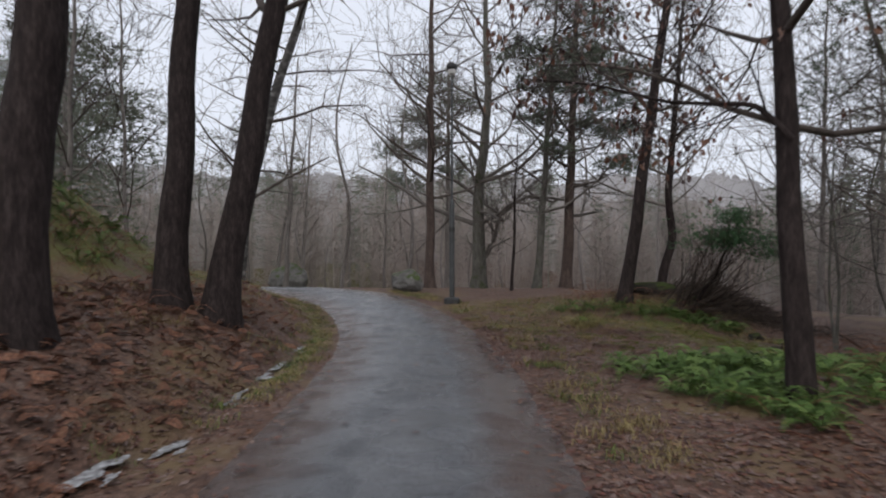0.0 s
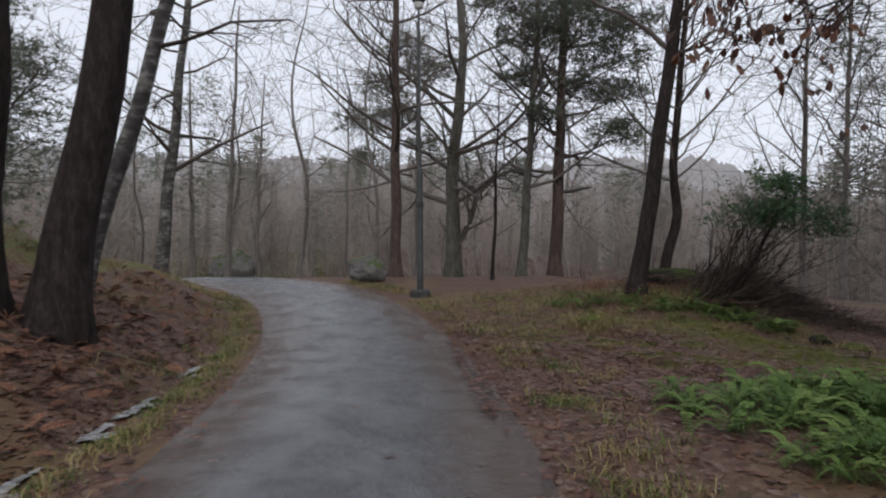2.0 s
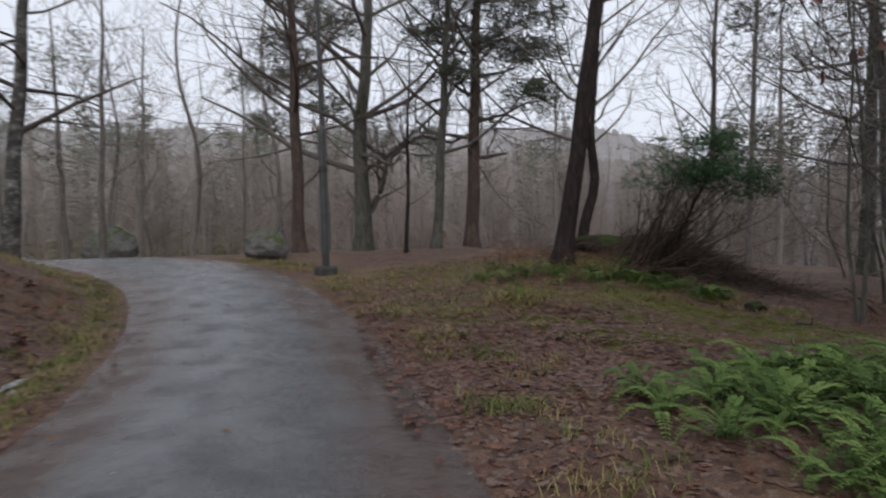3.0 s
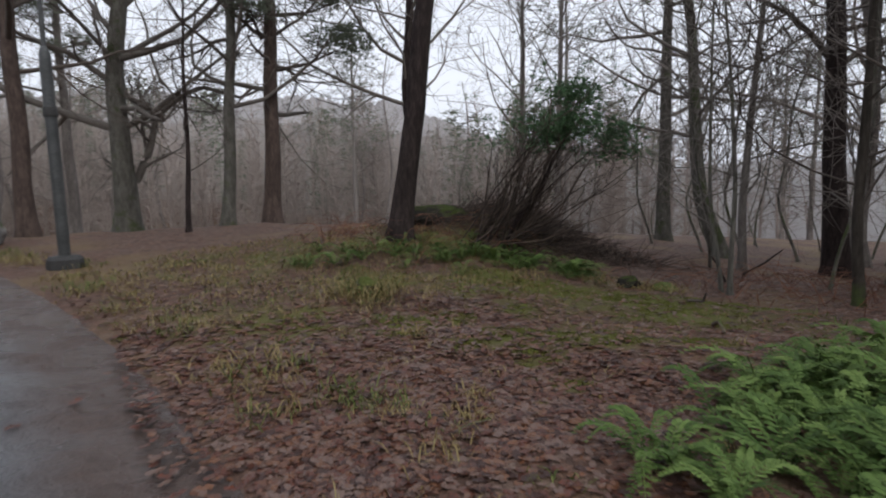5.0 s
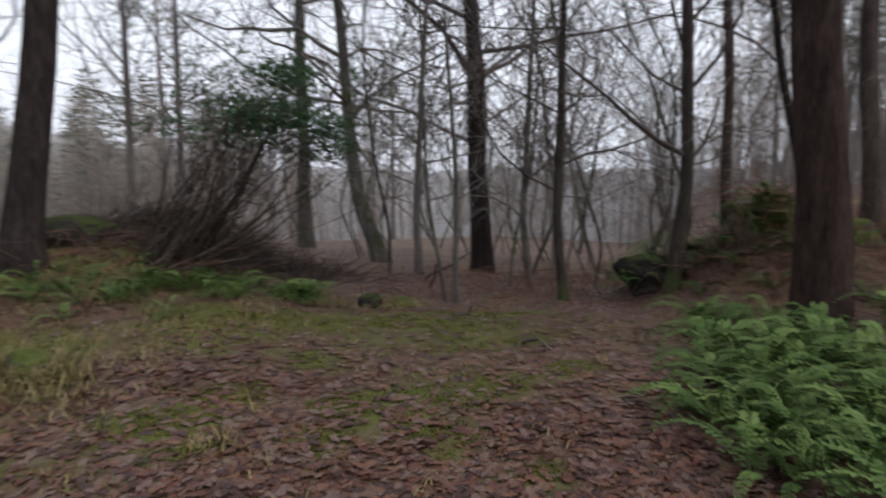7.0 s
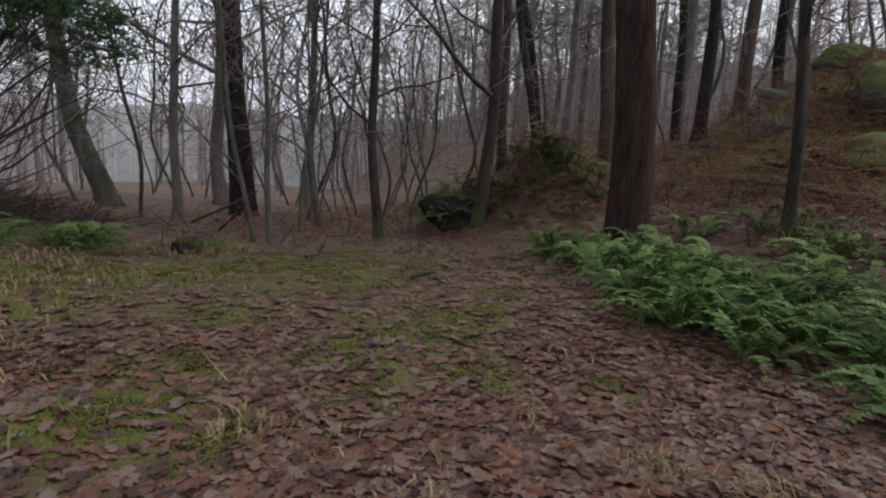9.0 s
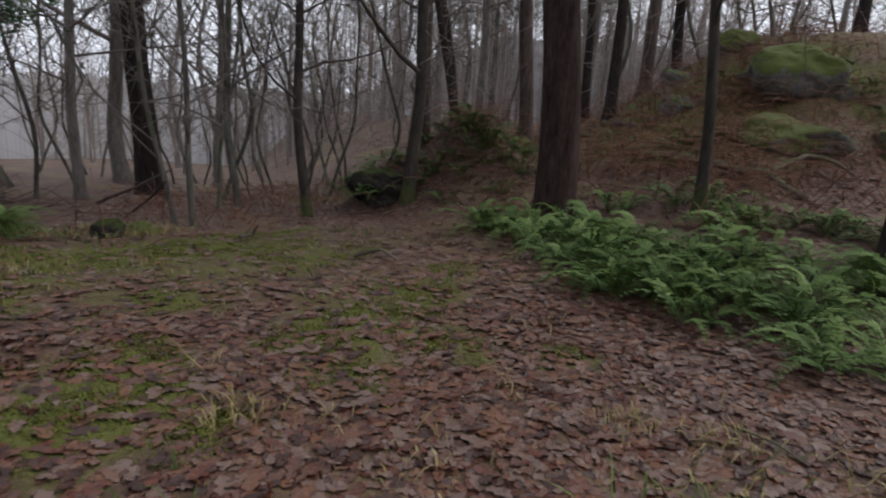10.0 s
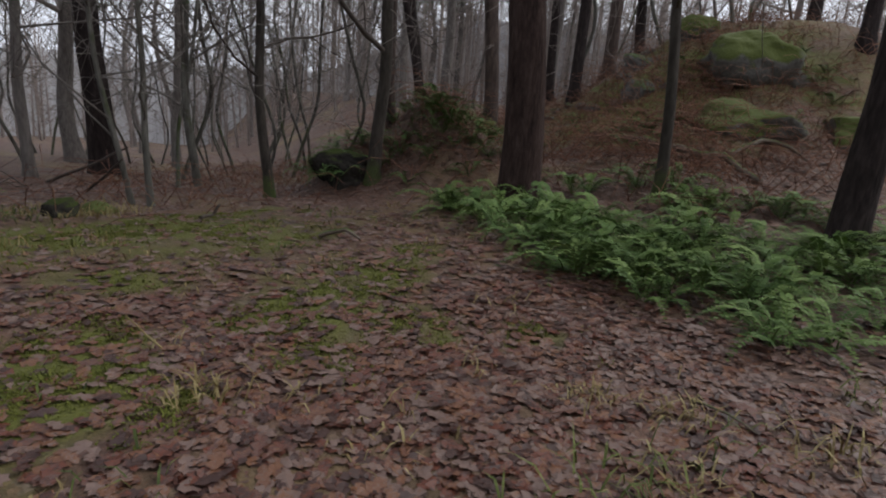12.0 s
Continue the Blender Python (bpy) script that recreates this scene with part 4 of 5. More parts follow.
# ---- rocks ----
def rock(name, x, y, size, mat, label, seed, sink=0.3, turn=0.0, category="boulder"):
    bm = bmesh.new()
    bmesh.ops.create_icosphere(bm, subdivisions=5, radius=1.0)
    rr = random.Random(seed)
    cuts = [Vector((rr.gauss(0, 1), rr.gauss(0, 1), rr.gauss(0.2, 0.8))).normalized() for _ in range(0 if category == "boulder" else 9)]
    for v in bm.verts:
        c = v.co.copy()
        for q in cuts:
            over = c.dot(q) - 0.66
            if over > 0:
                c -= q * over * 0.85
        f = 1 + 0.22 * noise.noise(c * 1.3 + Vector((seed, 0, 0))) + 0.09 * noise.noise(c * 3.1 + Vector((0, seed, 0))) + 0.05 * noise.noise(c * 7 + Vector((0, 0, seed))) + 0.025 * noise.noise(c * 17 + Vector((seed, 0, 0)))
        v.co = Vector((c.x * size[0], c.y * size[1], c.z * size[2])) * f
    me = bpy.data.meshes.new(name)
    bm.to_mesh(me)
    bm.free()
    me.shade_smooth()
    me.materials.append(mat)
    ob = new(name, me)
    ob.matrix_world = pose(x, y, floor_z(x, y) + size[2] * (1 - 2 * sink), 0, 0, turn)
    return tagged(ob, label, category)


rock("boulder", -1.10, 18.2, (0.50, 0.45, 0.40), rock_grey, "rounded grey boulder with moss beside the lane", 3, 0.16)
rock("boulder", -6.33, 24.3, (0.75, 0.6, 0.7), rock_grey, "large pale grey boulder beyond the crest", 11, 0.25)


# ---- lamp post ----
def lamp_post(x, y):
    root = new("street_lamp")
    root.location = (x, y, floor_z(x, y))

    def turned(name, prof, mat, k=16, label=""):
        V, Fs = [], []
        for r, z in prof:
            V += [(r * math.cos(2 * math.pi * i / k), r * math.sin(2 * math.pi * i / k), z) for i in range(k)]
        for j in range(len(prof) - 1):
            Fs += [(j * k + i, j * k + (i + 1) % k, (j + 1) * k + (i + 1) % k, (j + 1) * k + i) for i in range(k)]
        Fs += [tuple(range(k))[::-1], tuple((len(prof) - 1) * k + i for i in range(k))]
        return part(name, mesh_of(name, V, Fs, mat, False), root, label)

    turned("foundation", [(0.20, -0.05), (0.21, 0.0), (0.20, 0.12), (0.17, 0.16), (0.12, 0.17)], iron, 8, "dark concrete foot")
    turned("sleeve", [(0.068, 0.1), (0.066, 2.55), (0.055, 2.62), (0.03, 2.68)], steel)
    turned("collar", [(0.07, 1.85), (0.078, 1.87), (0.078, 1.95), (0.07, 1.97)], iron)
    turned("pole", [(0.03, 2.5), (0.028, 4.2), (0.024, 6.0)], steel)
    turned("lamp_head", [(0.03, 5.95), (0.11, 6.02), (0.14, 6.08), (0.13, 6.15), (0.06, 6.2)], iron, 16, "dark lamp hood")
    turned("diffuser", [(0.04, 5.88), (0.09, 5.91), (0.105, 5.98), (0.10, 6.04)], glass, 16, "milky lamp glass")
    tagged(root, "grey steel lamp post with a dark hood on the verge", "street lamp")


lamp_post(0.25, 15.0)


# ---- thicket, brush heap ----
def thicket(x, y):
    root = new("thicket")
    root.location = (x, y, floor_z(x, y) - 0.05)
    rng = random.Random(31)
    head = Vector((0.62, -1.0, 1.42))
    ends = []
    V, Fs = [], []
    for i in range(54):
        p = Vector((rng.gauss(0.05, 0.22), rng.gauss(-0.05, 0.2), 0.0))
        if i % 2:
            v = Vector((rng.gauss(0, 1), rng.gauss(0, 1), rng.gauss(0, 1))).normalized() * rng.uniform(0.3, 1.0)
            e = head + Vector((v[0] * 0.75, v[1] * 0.75, v[2] * 0.5))
        else:
            az, tilt = rng.gauss(-0.9, 0.85), rng.uniform(0.25, 1.35)
            L = rng.uniform(0.9, 2.1)
            e = p + Vector((math.cos(az) * math.sin(tilt), math.sin(az) * math.sin(tilt), math.cos(tilt))) * L
        m = p.lerp(e, 0.5) + Vector((rng.gauss(0, 0.12), rng.gauss(0, 0.12), rng.gauss(-0.06, 0.1)))
        path = [tuple(p), tuple(p.lerp(m, 0.5) + Vector((0, 0, -0.02))), tuple(m), tuple(m.lerp(e, 0.5) + Vector((0, 0, 0.02))), tuple(e)]
        r = rng.uniform(0.008, 0.019)
        tube(V, Fs, path, [r, r * 0.9, r * 0.75, r * 0.55, r * 0.3], 5)
        d = (e - m).normalized()
        for j in (2, 3, 4):
            grow(V, Fs, ends, rng, path[j], (d + Vector((rng.gauss(0, 0.4), rng.gauss(0, 0.4), rng.gauss(0.1, 0.3)))).normalized(), rng.uniform(0.35, 0.85), r * 0.4, 1, (6, 4), 0.25, 0.03, 0.0035)
    part("tangle", mesh_of("tangle", V, Fs, brush_brown), root, "fan of dark arching branches")
    V, Fs = [], []
    for cx, cy, cz, rx, rz, n in ((0.62, -1.0, 1.62, 0.66, 0.30, 120), (1.0, -1.4, 1.45, 0.5, 0.4, 80), (0.75, -1.1, 2.0, 0.45, 0.22, 60)):
        for i in range(n):
            v = Vector((rng.gauss(0, 1), rng.gauss(0, 1), rng.gauss(0, 1))).normalized() * rng.uniform(0.3, 1.1)
            c = (cx + v[0] * rx, cy + v[1] * rx, cz + v[2] * rz)
            if noise.noise((c[0] * 2.6, c[1] * 2.6, c[2] * 3.0)) > 0.0:
                tufts(V, Fs, rng, c, v, 9, 0.12, 0.10, 0.008)
    for e, d in ends:
        if e[2] > 1.3 and rng.random() < 0.25:
            tufts(V, Fs, rng, e, d, 4, 0.08, 0.08, 0.007)
    part("foliage", mesh_of("foliage", V, Fs, juniper, False), root, "dark green needle foliage")
    V, Fs = [], []
    tube(V, Fs, [(0.12, -0.2, -0.2), (0.25, -0.45, 0.35), (0.45, -0.75, 0.8), (0.5, -0.95, 1.2), (0.68, -1.1, 1.6), (0.72, -1.2, 2.0)], [0.04, 0.034, 0.03, 0.024, 0.02, 0.01], 8)
    part("stem", mesh_of("stem", V, Fs, bark_dark), root)
    tagged(root, "dark thicket with arching stems and a green juniper top", "shrub")


thicket(5.5, 13.4)


def brush_heap(x, y):
    rng = random.Random(33)
    V, Fs = [], []
    for i in range(2400):
        u, v = rng.gauss(0, 0.85), rng.gauss(0, 0.40)
        px, py = x + u - 0.1 * v, y - 0.42 * u + v
        pz = floor_z(px, py) + rng.random() * 0.22 * math.exp(-((u + 0.3) / 1.2) ** 2 - (v / 0.5) ** 2)
        d = Vector((rng.gauss(0.6, 0.6), rng.gauss(-0.35, 0.5), rng.gauss(0.0, 0.35))).normalized()
        L = rng.uniform(0.15, 0.6)
        mid = (px + d[0] * L * 0.5, py + d[1] * L * 0.5, pz + d[2] * L * 0.5 + 0.03)
        tube(V, Fs, [(px, py, pz), mid, (px + d[0] * L, py + d[1] * L, pz + d[2] * L)], [0.006, 0.005, 0.002], 3)
    tagged(new("brushwood_heap", mesh_of("brushwood_heap", V, Fs, brush_brown)), "dark heap of dead brushwood at the foot of the thicket", "brushwood", kind="stuff")


brush_heap(6.55, 13.6)


# ---- ferns ----
def frond_mesh(seed, L, arch, droop):
    """A narrow arching frond: a thin rib with close short pinnae on both sides."""
    rng = random.Random(seed)
    V, Fs = [], []
    n = 17
    prev = None
    for i in range(n + 1):
        t = i / n
        p = Vector((L * t * (1 - 0.15 * t), 0.02 * math.sin(t * 4 + seed), arch * math.sin(t * 2.2) - droop * t * t))
        k = len(V)
        w = 0.005 * (1 - t) + 0.001
        V.extend([tuple(p + Vector((0, -w, 0))), tuple(p + Vector((0, w, 0)))])
        if prev is not None:
            Fs.append((prev, prev + 1, k + 1, k))
        prev = k
        if i >= 2:
            ln = L * 0.080 * math.sin(math.pi * min(1, 0.12 + t * 0.86)) ** 0.7 + 0.008
            for s in (-1, 1):
                e = p + Vector((ln * 0.45, s * ln, ln * rng.uniform(-0.25, 0.1)))
                b = L / n * 0.66
                c = len(V)
                mid = p.lerp(e, 0.55) + Vector((0, 0, 0.005))
                V.extend([tuple(p + Vector((-b * 0.7, 0, 0))), tuple(mid + Vector((-b, 0, 0))), tuple(e), tuple(mid + Vector((b, 0, 0)))])
                Fs.append((c, c + 1, c + 2, c + 3))
    return mesh_of("frond", V, Fs, fern_green, False)


FRONDS = [frond_mesh(s, L, a, d) for s, L, a, d in ((1, 0.60, 0.20, 0.16), (2, 0.52, 0.25, 0.24), (3, 0.68, 0.18, 0.20), (4, 0.46, 0.27, 0.14))]


def fern(x, y, rng, s, count):
    root = new("fern")
    root.matrix_basis = Matrix.Translation((x, y, floor_z(x, y) - 0.01)) @ Matrix.Rotation(rng.uniform(0, 6.28), 4, "Z") @ Matrix.Scale(s, 4)
    for i in range(count):
        f = part("frond", rng.choice(FRONDS), root)
        f.matrix_basis = Matrix.Rotation(2.4 * i + rng.uniform(-0.3, 0.3), 4, "Z") @ Matrix.Rotation(-rng.uniform(-0.05, 0.5), 4, "Y") @ Matrix.Scale(rng.uniform(0.75, 1.15), 4)
    tagged(root, "green fern with arching fronds among dead leaves", "fern", "ferns on the forest floor")


def fern_patches():
    rng = random.Random(77)
    V, Fs = [], []
    n = 0
    while n < 160:
        x, y = rng.uniform(2.3, 6.3), rng.uniform(4.3, 8.3)
        edge = 8.2 - 0.10 * abs(x - 4)
        if y > edge or (x - 0.8) ** 2 + (y - 10.2) ** 2 > 36.5 or x < 2.25 + 0.28 * max(0, 7.3 - y) or noise.noise((x * 1.1, y * 1.1, 5)) < -0.30:
            continue
        fern(x, y, rng, rng.uniform(0.5, 0.88), rng.randint(6, 9))
        n += 1
    for cx, cy, sx, sy, k, s in ((3.5, 13.2, 0.7, 0.4, 14, 0.5), (4.4, 13.0, 1.1, 0.5, 24, 0.6), (5.4, 12.5, 1.0, 0.5, 24, 0.6), (8.5, 8.25, 0.5, 0.35, 16, 0.6), (6.1, 11.9, 0.6, 0.3, 18, 0.62), (8.1, 7.3, 1.1, 0.7, 46, 0.7), (10.4, 6.3, 1.3, 1.0, 34, 0.85), (-6.2, 10.0, 1.1, 2.4, 40, 0.8), (7.2, 4.6, 1.2, 0.7, 16, 0.7), (7.0, 2.4, 1.0, 0.8, 12, 0.7)):
        for _ in range(k):
            x, y, size = rng.gauss(cx, sx * 0.6), rng.gauss(cy, sy * 0.6), s * rng.uniform(0.7, 1.15)
            if 10 < y and x < 6.5:
                fern(x, y, rng, size, rng.randint(6, 8))
                continue
            base = Matrix.Translation((x, y, floor_z(x, y) - 0.01)) @ Matrix.Rotation(rng.uniform(0, 6.28), 4, "Z") @ Matrix.Scale(size, 4)
            for i in range(rng.randint(6, 8)):
                me = rng.choice(FRONDS)
                m = base @ Matrix.Rotation(2.4 * i + rng.uniform(-0.3, 0.3), 4, "Z") @ Matrix.Rotation(-rng.uniform(-0.05, 0.5), 4, "Y") @ Matrix.Scale(rng.uniform(0.75, 1.15), 4)
                n0 = len(V)
                V.extend([tuple(m @ v.co) for v in me.vertices])
                Fs.extend([tuple(n0 + q for q in p.vertices) for p in me.polygons])
    for _ in range(12):
        x, y = rng.gauss(8.3, 0.3), rng.gauss(8.45, 0.16)
        base = Matrix.Translation((x, y, floor_z(x, y) + 0.26 - 0.5 * (x - 8.25) ** 2)) @ Matrix.Rotation(rng.uniform(0, 6.28), 4, "Z") @ Matrix.Scale(rng.uniform(0.5, 0.75), 4)
        for i in range(7):
            me = rng.choice(FRONDS)
            m = base @ Matrix.Rotation(2.4 * i, 4, "Z") @ Matrix.Rotation(rng.uniform(-0.1, 0.3), 4, "Y")
            n0 = len(V)
            V.extend([tuple(m @ v.co) for v in me.vertices])
            Fs.extend([tuple(n0 + q for q in p.vertices) for p in me.polygons])
    tagged(new("distant_ferns", mesh_of("distant_ferns", V, Fs, fern_green, False)), "green ferns on the mound and the hillside", "ferns", kind="stuff")


fern_patches()


# ---- dead leaves, grass ----
def leaf_litter():
    rng = np.random.default_rng(12)
    a = np.array([(-0.5, 0), (-0.28, 0.20), (-0.12, 0.16), (0.08, 0.30), (0.18, 0.18), (0.36, 0.20), (0.5, 0), (0.36, -0.20), (0.18, -0.18), (0.08, -0.30), (-0.12, -0.16), (-0.28, -0.20)])
    mid = np.array([(-0.2, 0), (0.2, 0)])
    base = np.vstack([a, mid])
    tri = [(0, 12, 1), (1, 12, 2), (2, 12, 3), (3, 12, 13), (3, 13, 4), (4, 13, 5), (5, 13, 6), (6, 13, 7), (7, 13, 8), (8, 13, 9), (9, 13, 12), (9, 12, 10), (10, 12, 11), (11, 12, 0)]
    V, Fs = [], []

    def strew(x0, x1, y0, y1, per, keep):
        for _ in range(int((x1 - x0) * (y1 - y0) * per)):
            x, y = rng.uniform(x0, x1), rng.uniform(y0, y1)
            gap = lane_gap(x, y)
            if gap < 0.05 and rng.random() > (0.35 if gap > -0.3 else 0.05) * keep:
                continue
            if moss_amount(x, y) > 0.28 and rng.random() > 0.38:
                continue
            size = rng.uniform(0.045, 0.10)
            curl, fold = rng.normal(0, 0.13), rng.normal(0.02, 0.09)
            p = np.column_stack([base * (1, rng.uniform(0.8, 1.25)), curl * base[:, 0] ** 2 + fold * np.abs(base[:, 1]) + rng.normal(0, 0.03, 14)]) * size
            e = Euler((rng.normal(0, 0.065), rng.normal(0, 0.065), rng.uniform(0, 6.28))).to_matrix()
            p = p @ np.array(e).T
            z = (floor_z(x, y) if gap > -0.05 else height(x, y) + 0.035) + rng.uniform(0.002, 0.010)
            k = len(V)
            V.extend((p + (x, y, z)).tolist())
            Fs.extend([(k + i, k + j, k + m) for i, j, m in tri])

    strew(0.6, 4.4, 7.6, 11.6, 620, 1)
    strew(1.0, 3.4, 8.2, 11.2, 520, 1)
    strew(0.9, 3.4, 2.4, 5.2, 330, 1)
    strew(10.5, 14.5, 3.5, 12.0, 55, 1)
    strew(4.4, 6.0, 7.6, 11.6, 330, 1)
    strew(0.9, 2.8, 4.4, 7.6, 170, 1)
    strew(6.0, 10.5, 8.0, 11.8, 130, 1)
    strew(3.0, 6.5, 4.2, 7.6, 110, 1)
    strew(0.3, 6.0, 11.6, 14.5, 150, 1)
    strew(-4.9, -2.1, 3.0, 11.0, 240, 1)
    strew(-2.1, -1.35, 2.5, 12.0, 130, 1)
    strew(0.6, 1.1, 2.5, 11.0, 120, 1)
    strew(-1.6, 1.0, 4.0, 13.0, 20, 1)
    strew(5.0, 10.5, 1.0, 6.5, 130, 1)
    strew(6.2, 10.5, 6.5, 8.0, 150, 1)
    tagged(new("leaf_litter", mesh_of("leaf_litter", V, Fs, leaf_brown, False)), "wet brown oak leaves strewn over the ground", "leaves", kind="stuff")


leaf_litter()


def blades(name, spots, mat, label, seed):
    """Tufts of narrow bent blades; spots: x, y, spread, count, length."""
    rng = random.Random(seed)
    V, Fs = [], []
    for cx, cy, sp, n, L in spots:
        for _ in range(n):
            x, y = rng.gauss(cx, sp), rng.gauss(cy, sp)
            if lane_gap(x, y) < -0.02:
                continue
            z = floor_z(x, y) - 0.005
            az, ln, w = rng.uniform(0, 6.28), L * rng.uniform(0.5, 1.2), rng.uniform(0.0018, 0.0042)
            dx, dy = math.cos(az), math.sin(az)
            out = rng.uniform(0.45, 1.1)
            k = len(V)
            m = (x + dx * ln * out * 0.4, y + dy * ln * out * 0.4, z + ln * 0.45)
            e = (x + dx * ln * out, y + dy * ln * out, z + ln * rng.uniform(0.1, 0.75))
            V.extend([(x - dy * w, y + dx * w, z), (x + dy * w, y - dx * w, z), (m[0] + dy * w, m[1] - dx * w, m[2]), (m[0] - dy * w, m[1] + dx * w, m[2]), e])
            Fs.extend([(k, k + 1, k + 2, k + 3), (k + 3, k + 2, k + 4)])
    tagged(new(name, mesh_of(name, V, Fs, mat, False)), label, "grass", kind="stuff")


def grass():
    rng = random.Random(41)
    dry, green = [], []
    for _ in range(170):
        y = rng.uniform(4, 18)
        side = rng.choice((-1, 1, 1))
        g = rng.uniform(0.2, 0.9)
        x = lane_x(y) + side * (LANE / (1 - 0.25 * sm(12, 19, y)) + g)
        (dry if rng.random() < 0.65 else green).append((x, y, 0.10, 40, 0.14))
    for _ in range(260):
        x, y = rng.uniform(1.0, 6.5), rng.uniform(11.2, 14.8)
        (dry if rng.random() < 0.72 else green).append((x, y, 0.13, 34, 0.10))
    for _ in range(60):
        x, y = rng.uniform(1.3, 6.5), rng.uniform(7.6, 11.6)
        (dry if rng.random() < 0.5 else green).append((x, y, 0.07, 14, 0.10))
    for _ in range(70):
        x, y = rng.uniform(-6.5, -2.6), rng.uniform(6, 18)
        dry.append((x, y, 0.12, 35, 0.16))
    for _ in range(90):
        y = rng.uniform(7, 16)
        x = lane_x(y) - LANE / (1 - 0.25 * sm(12, 19, y)) - rng.uniform(0.12, 0.55)
        (dry if rng.random() < 0.5 else green).append((x, y, 0.09, 45, 0.09))
    dry += [(2.26, 8.95, 0.06, 60, 0.10), (2.07, 8.73, 0.07, 70, 0.10), (2.55, 10.22, 0.06, 40, 0.12), (1.75, 9.0, 0.08, 60, 0.09), (2.86, 11.70, 0.15, 520, 0.24), (2.6, 11.75, 0.2, 160, 0.14), (6.35, 11.0, 0.2, 260, 0.16), (6.05, 11.05, 0.16, 160, 0.12)]
    green += [(2.88, 11.80, 0.13, 420, 0.2)]
    blades("dead_grass", dry, straw, "tufts of straw-coloured dead grass", 1)
    fuzz = []
    for cx, cy, s in MOSS_SPOTS:
        for _ in range(int(14 + 90 * s)):
            x, y = rng.gauss(cx, s * 0.95), rng.gauss(cy, s * 0.95)
            if noise.noise((x * 4.2, y * 4.2, 6.0)) > -0.12:
                fuzz.append((x, y, 0.045, 38, 0.030))
    for _ in range(70):
        x = rng.uniform(4.3, 6.6)
        fuzz.append((x, 10.9 - 0.9 * (x - 5.3) + rng.gauss(0, 0.18), 0.05, 45, 0.03))
    blades("moss", fuzz, moss_mat, "yellow-green moss growing between the dead leaves", 3)
    blades("grass", green, grass_green, "short green grass tufts", 2)


grass()


# ---- ditch water, sticks, stumps, logs ----
def ditch_ice():
    """Broken pale slivers of puddle with ragged edges, level in the bottom of the ditch."""
    V, Fs = [], []
    c = 0.018
    for k, (py, ly) in enumerate(PUDDLES):
        px = lane_x(py) - DITCH - 0.2 * sm(5.2, 3.4, py)
        level, seed, index = floor_z(px, py) + 0.034, k * 3.7 + 0.4, {}
        nx, ny = int(0.26 / c), int(ly * 1.5 / c)

        def corner(i, j):
            if (i, j) not in index:
                index[(i, j)] = len(V)
                V.append((px + i * c + 0.007 * noise.noise((i * 0.9, j * 0.9, seed)), py + j * c + 0.007 * noise.noise((i * 0.9, j * 0.9, seed + 5)), level + 0.003 * noise.noise((i * 0.2, j * 0.2, seed))))
            return index[(i, j)]

        for i in range(-nx, nx):
            for j in range(-ny, ny):
                u, v = i * c, j * c
                wave = u - 0.09 * noise.noise((v * 2.2, 1.0, seed))
                f = math.exp(-(wave / 0.12) ** 2 - (v / (ly * 1.1)) ** 2) + 1.0 * noise.noise((u * 9, v * 6, seed)) + 0.22 * noise.noise((u * 25, v * 25, seed))
                if f > 0.55:
                    Fs.append((corner(i, j), corner(i + 1, j), corner(i + 1, j + 1), corner(i, j + 1)))
    tagged(new("ditch_ice", mesh_of("ditch_ice", V, Fs, water)), "broken grey slivers of shallow puddles in the leafy ditch, pale as reflected sky", "ice", kind="stuff")


ditch_ice()


def stick(name, pts, r, mat, label, category="stick", k=6):
    """A fallen or dead stem along points given as x, y and height over the floor."""
    P = [Vector((x, y, floor_z(x, y) + h)) for x, y, h in pts]
    full = []
    for a, b in zip(P, P[1:]):
        for i in range(4):
            q = a.lerp(b, i / 4)
            full.append((q[0], q[1], q[2] + 0.25 * r * math.sin(len(full) * 1.3)))
    full.append(tuple(P[-1]))
    V, Fs = [], []
    tube(V, Fs, full, [r * (1 - 0.6 * i / len(full)) for i in range(len(full))], k, 0.12)
    return tagged(new(name, mesh_of(name, V, Fs, mat)), label, category)


stick("dead_stalk", [(2.97, 10.32, 0.0), (3.02, 10.39, 0.07), (3.065, 10.45, 0.13)], 0.004, straw, "pale dead grass stalk leaning in the leaves")
stick("fallen_branch", [(5.75, 10.15, 0.02), (5.88, 10.05, 0.05), (5.85, 10.0, 0.14)], 0.018, twig_dark, "short dark forked twig standing in the leaves")
stick("fallen_branch", [(5.0, 9.35, 0.02), (4.85, 9.2, 0.10), (4.78, 9.1, 0.02)], 0.02, wood_dead, "short bent branch lying on the leaves")
stick("fallen_log", [(7.5, 5.07, 0.03), (6.75, 5.12, 0.08), (6.14, 5.23, 0.10), (5.65, 5.22, 0.13), (5.3, 5.12, 0.15), (4.8, 5.14, 0.03)], 0.06, wood_dead, "bleached crooked fallen log on the hillside", "log", 10)
stick("fallen_log", [(5.45, 4.89, 0.12), (5.46, 4.43, 0.2), (5.29, 4.19, 0.17), (5.2, 4.0, 0.04)], 0.03, wood_dead, "mossy fallen branch on the hillside", "log", 8)
stick("fallen_branch", [(2.12, 8.63, 0.02), (2.0, 8.61, 0.03), (1.88, 8.6, 0.015)], 0.006, wood_dead, "thin pale stick on the leaves")
stick("fallen_branch", [(8.2, 11.3, 0.0), (7.6, 11.0, 0.25), (7.1, 10.8, 0.45)], 0.02, twig_dark, "dead branch propped against a sapling")
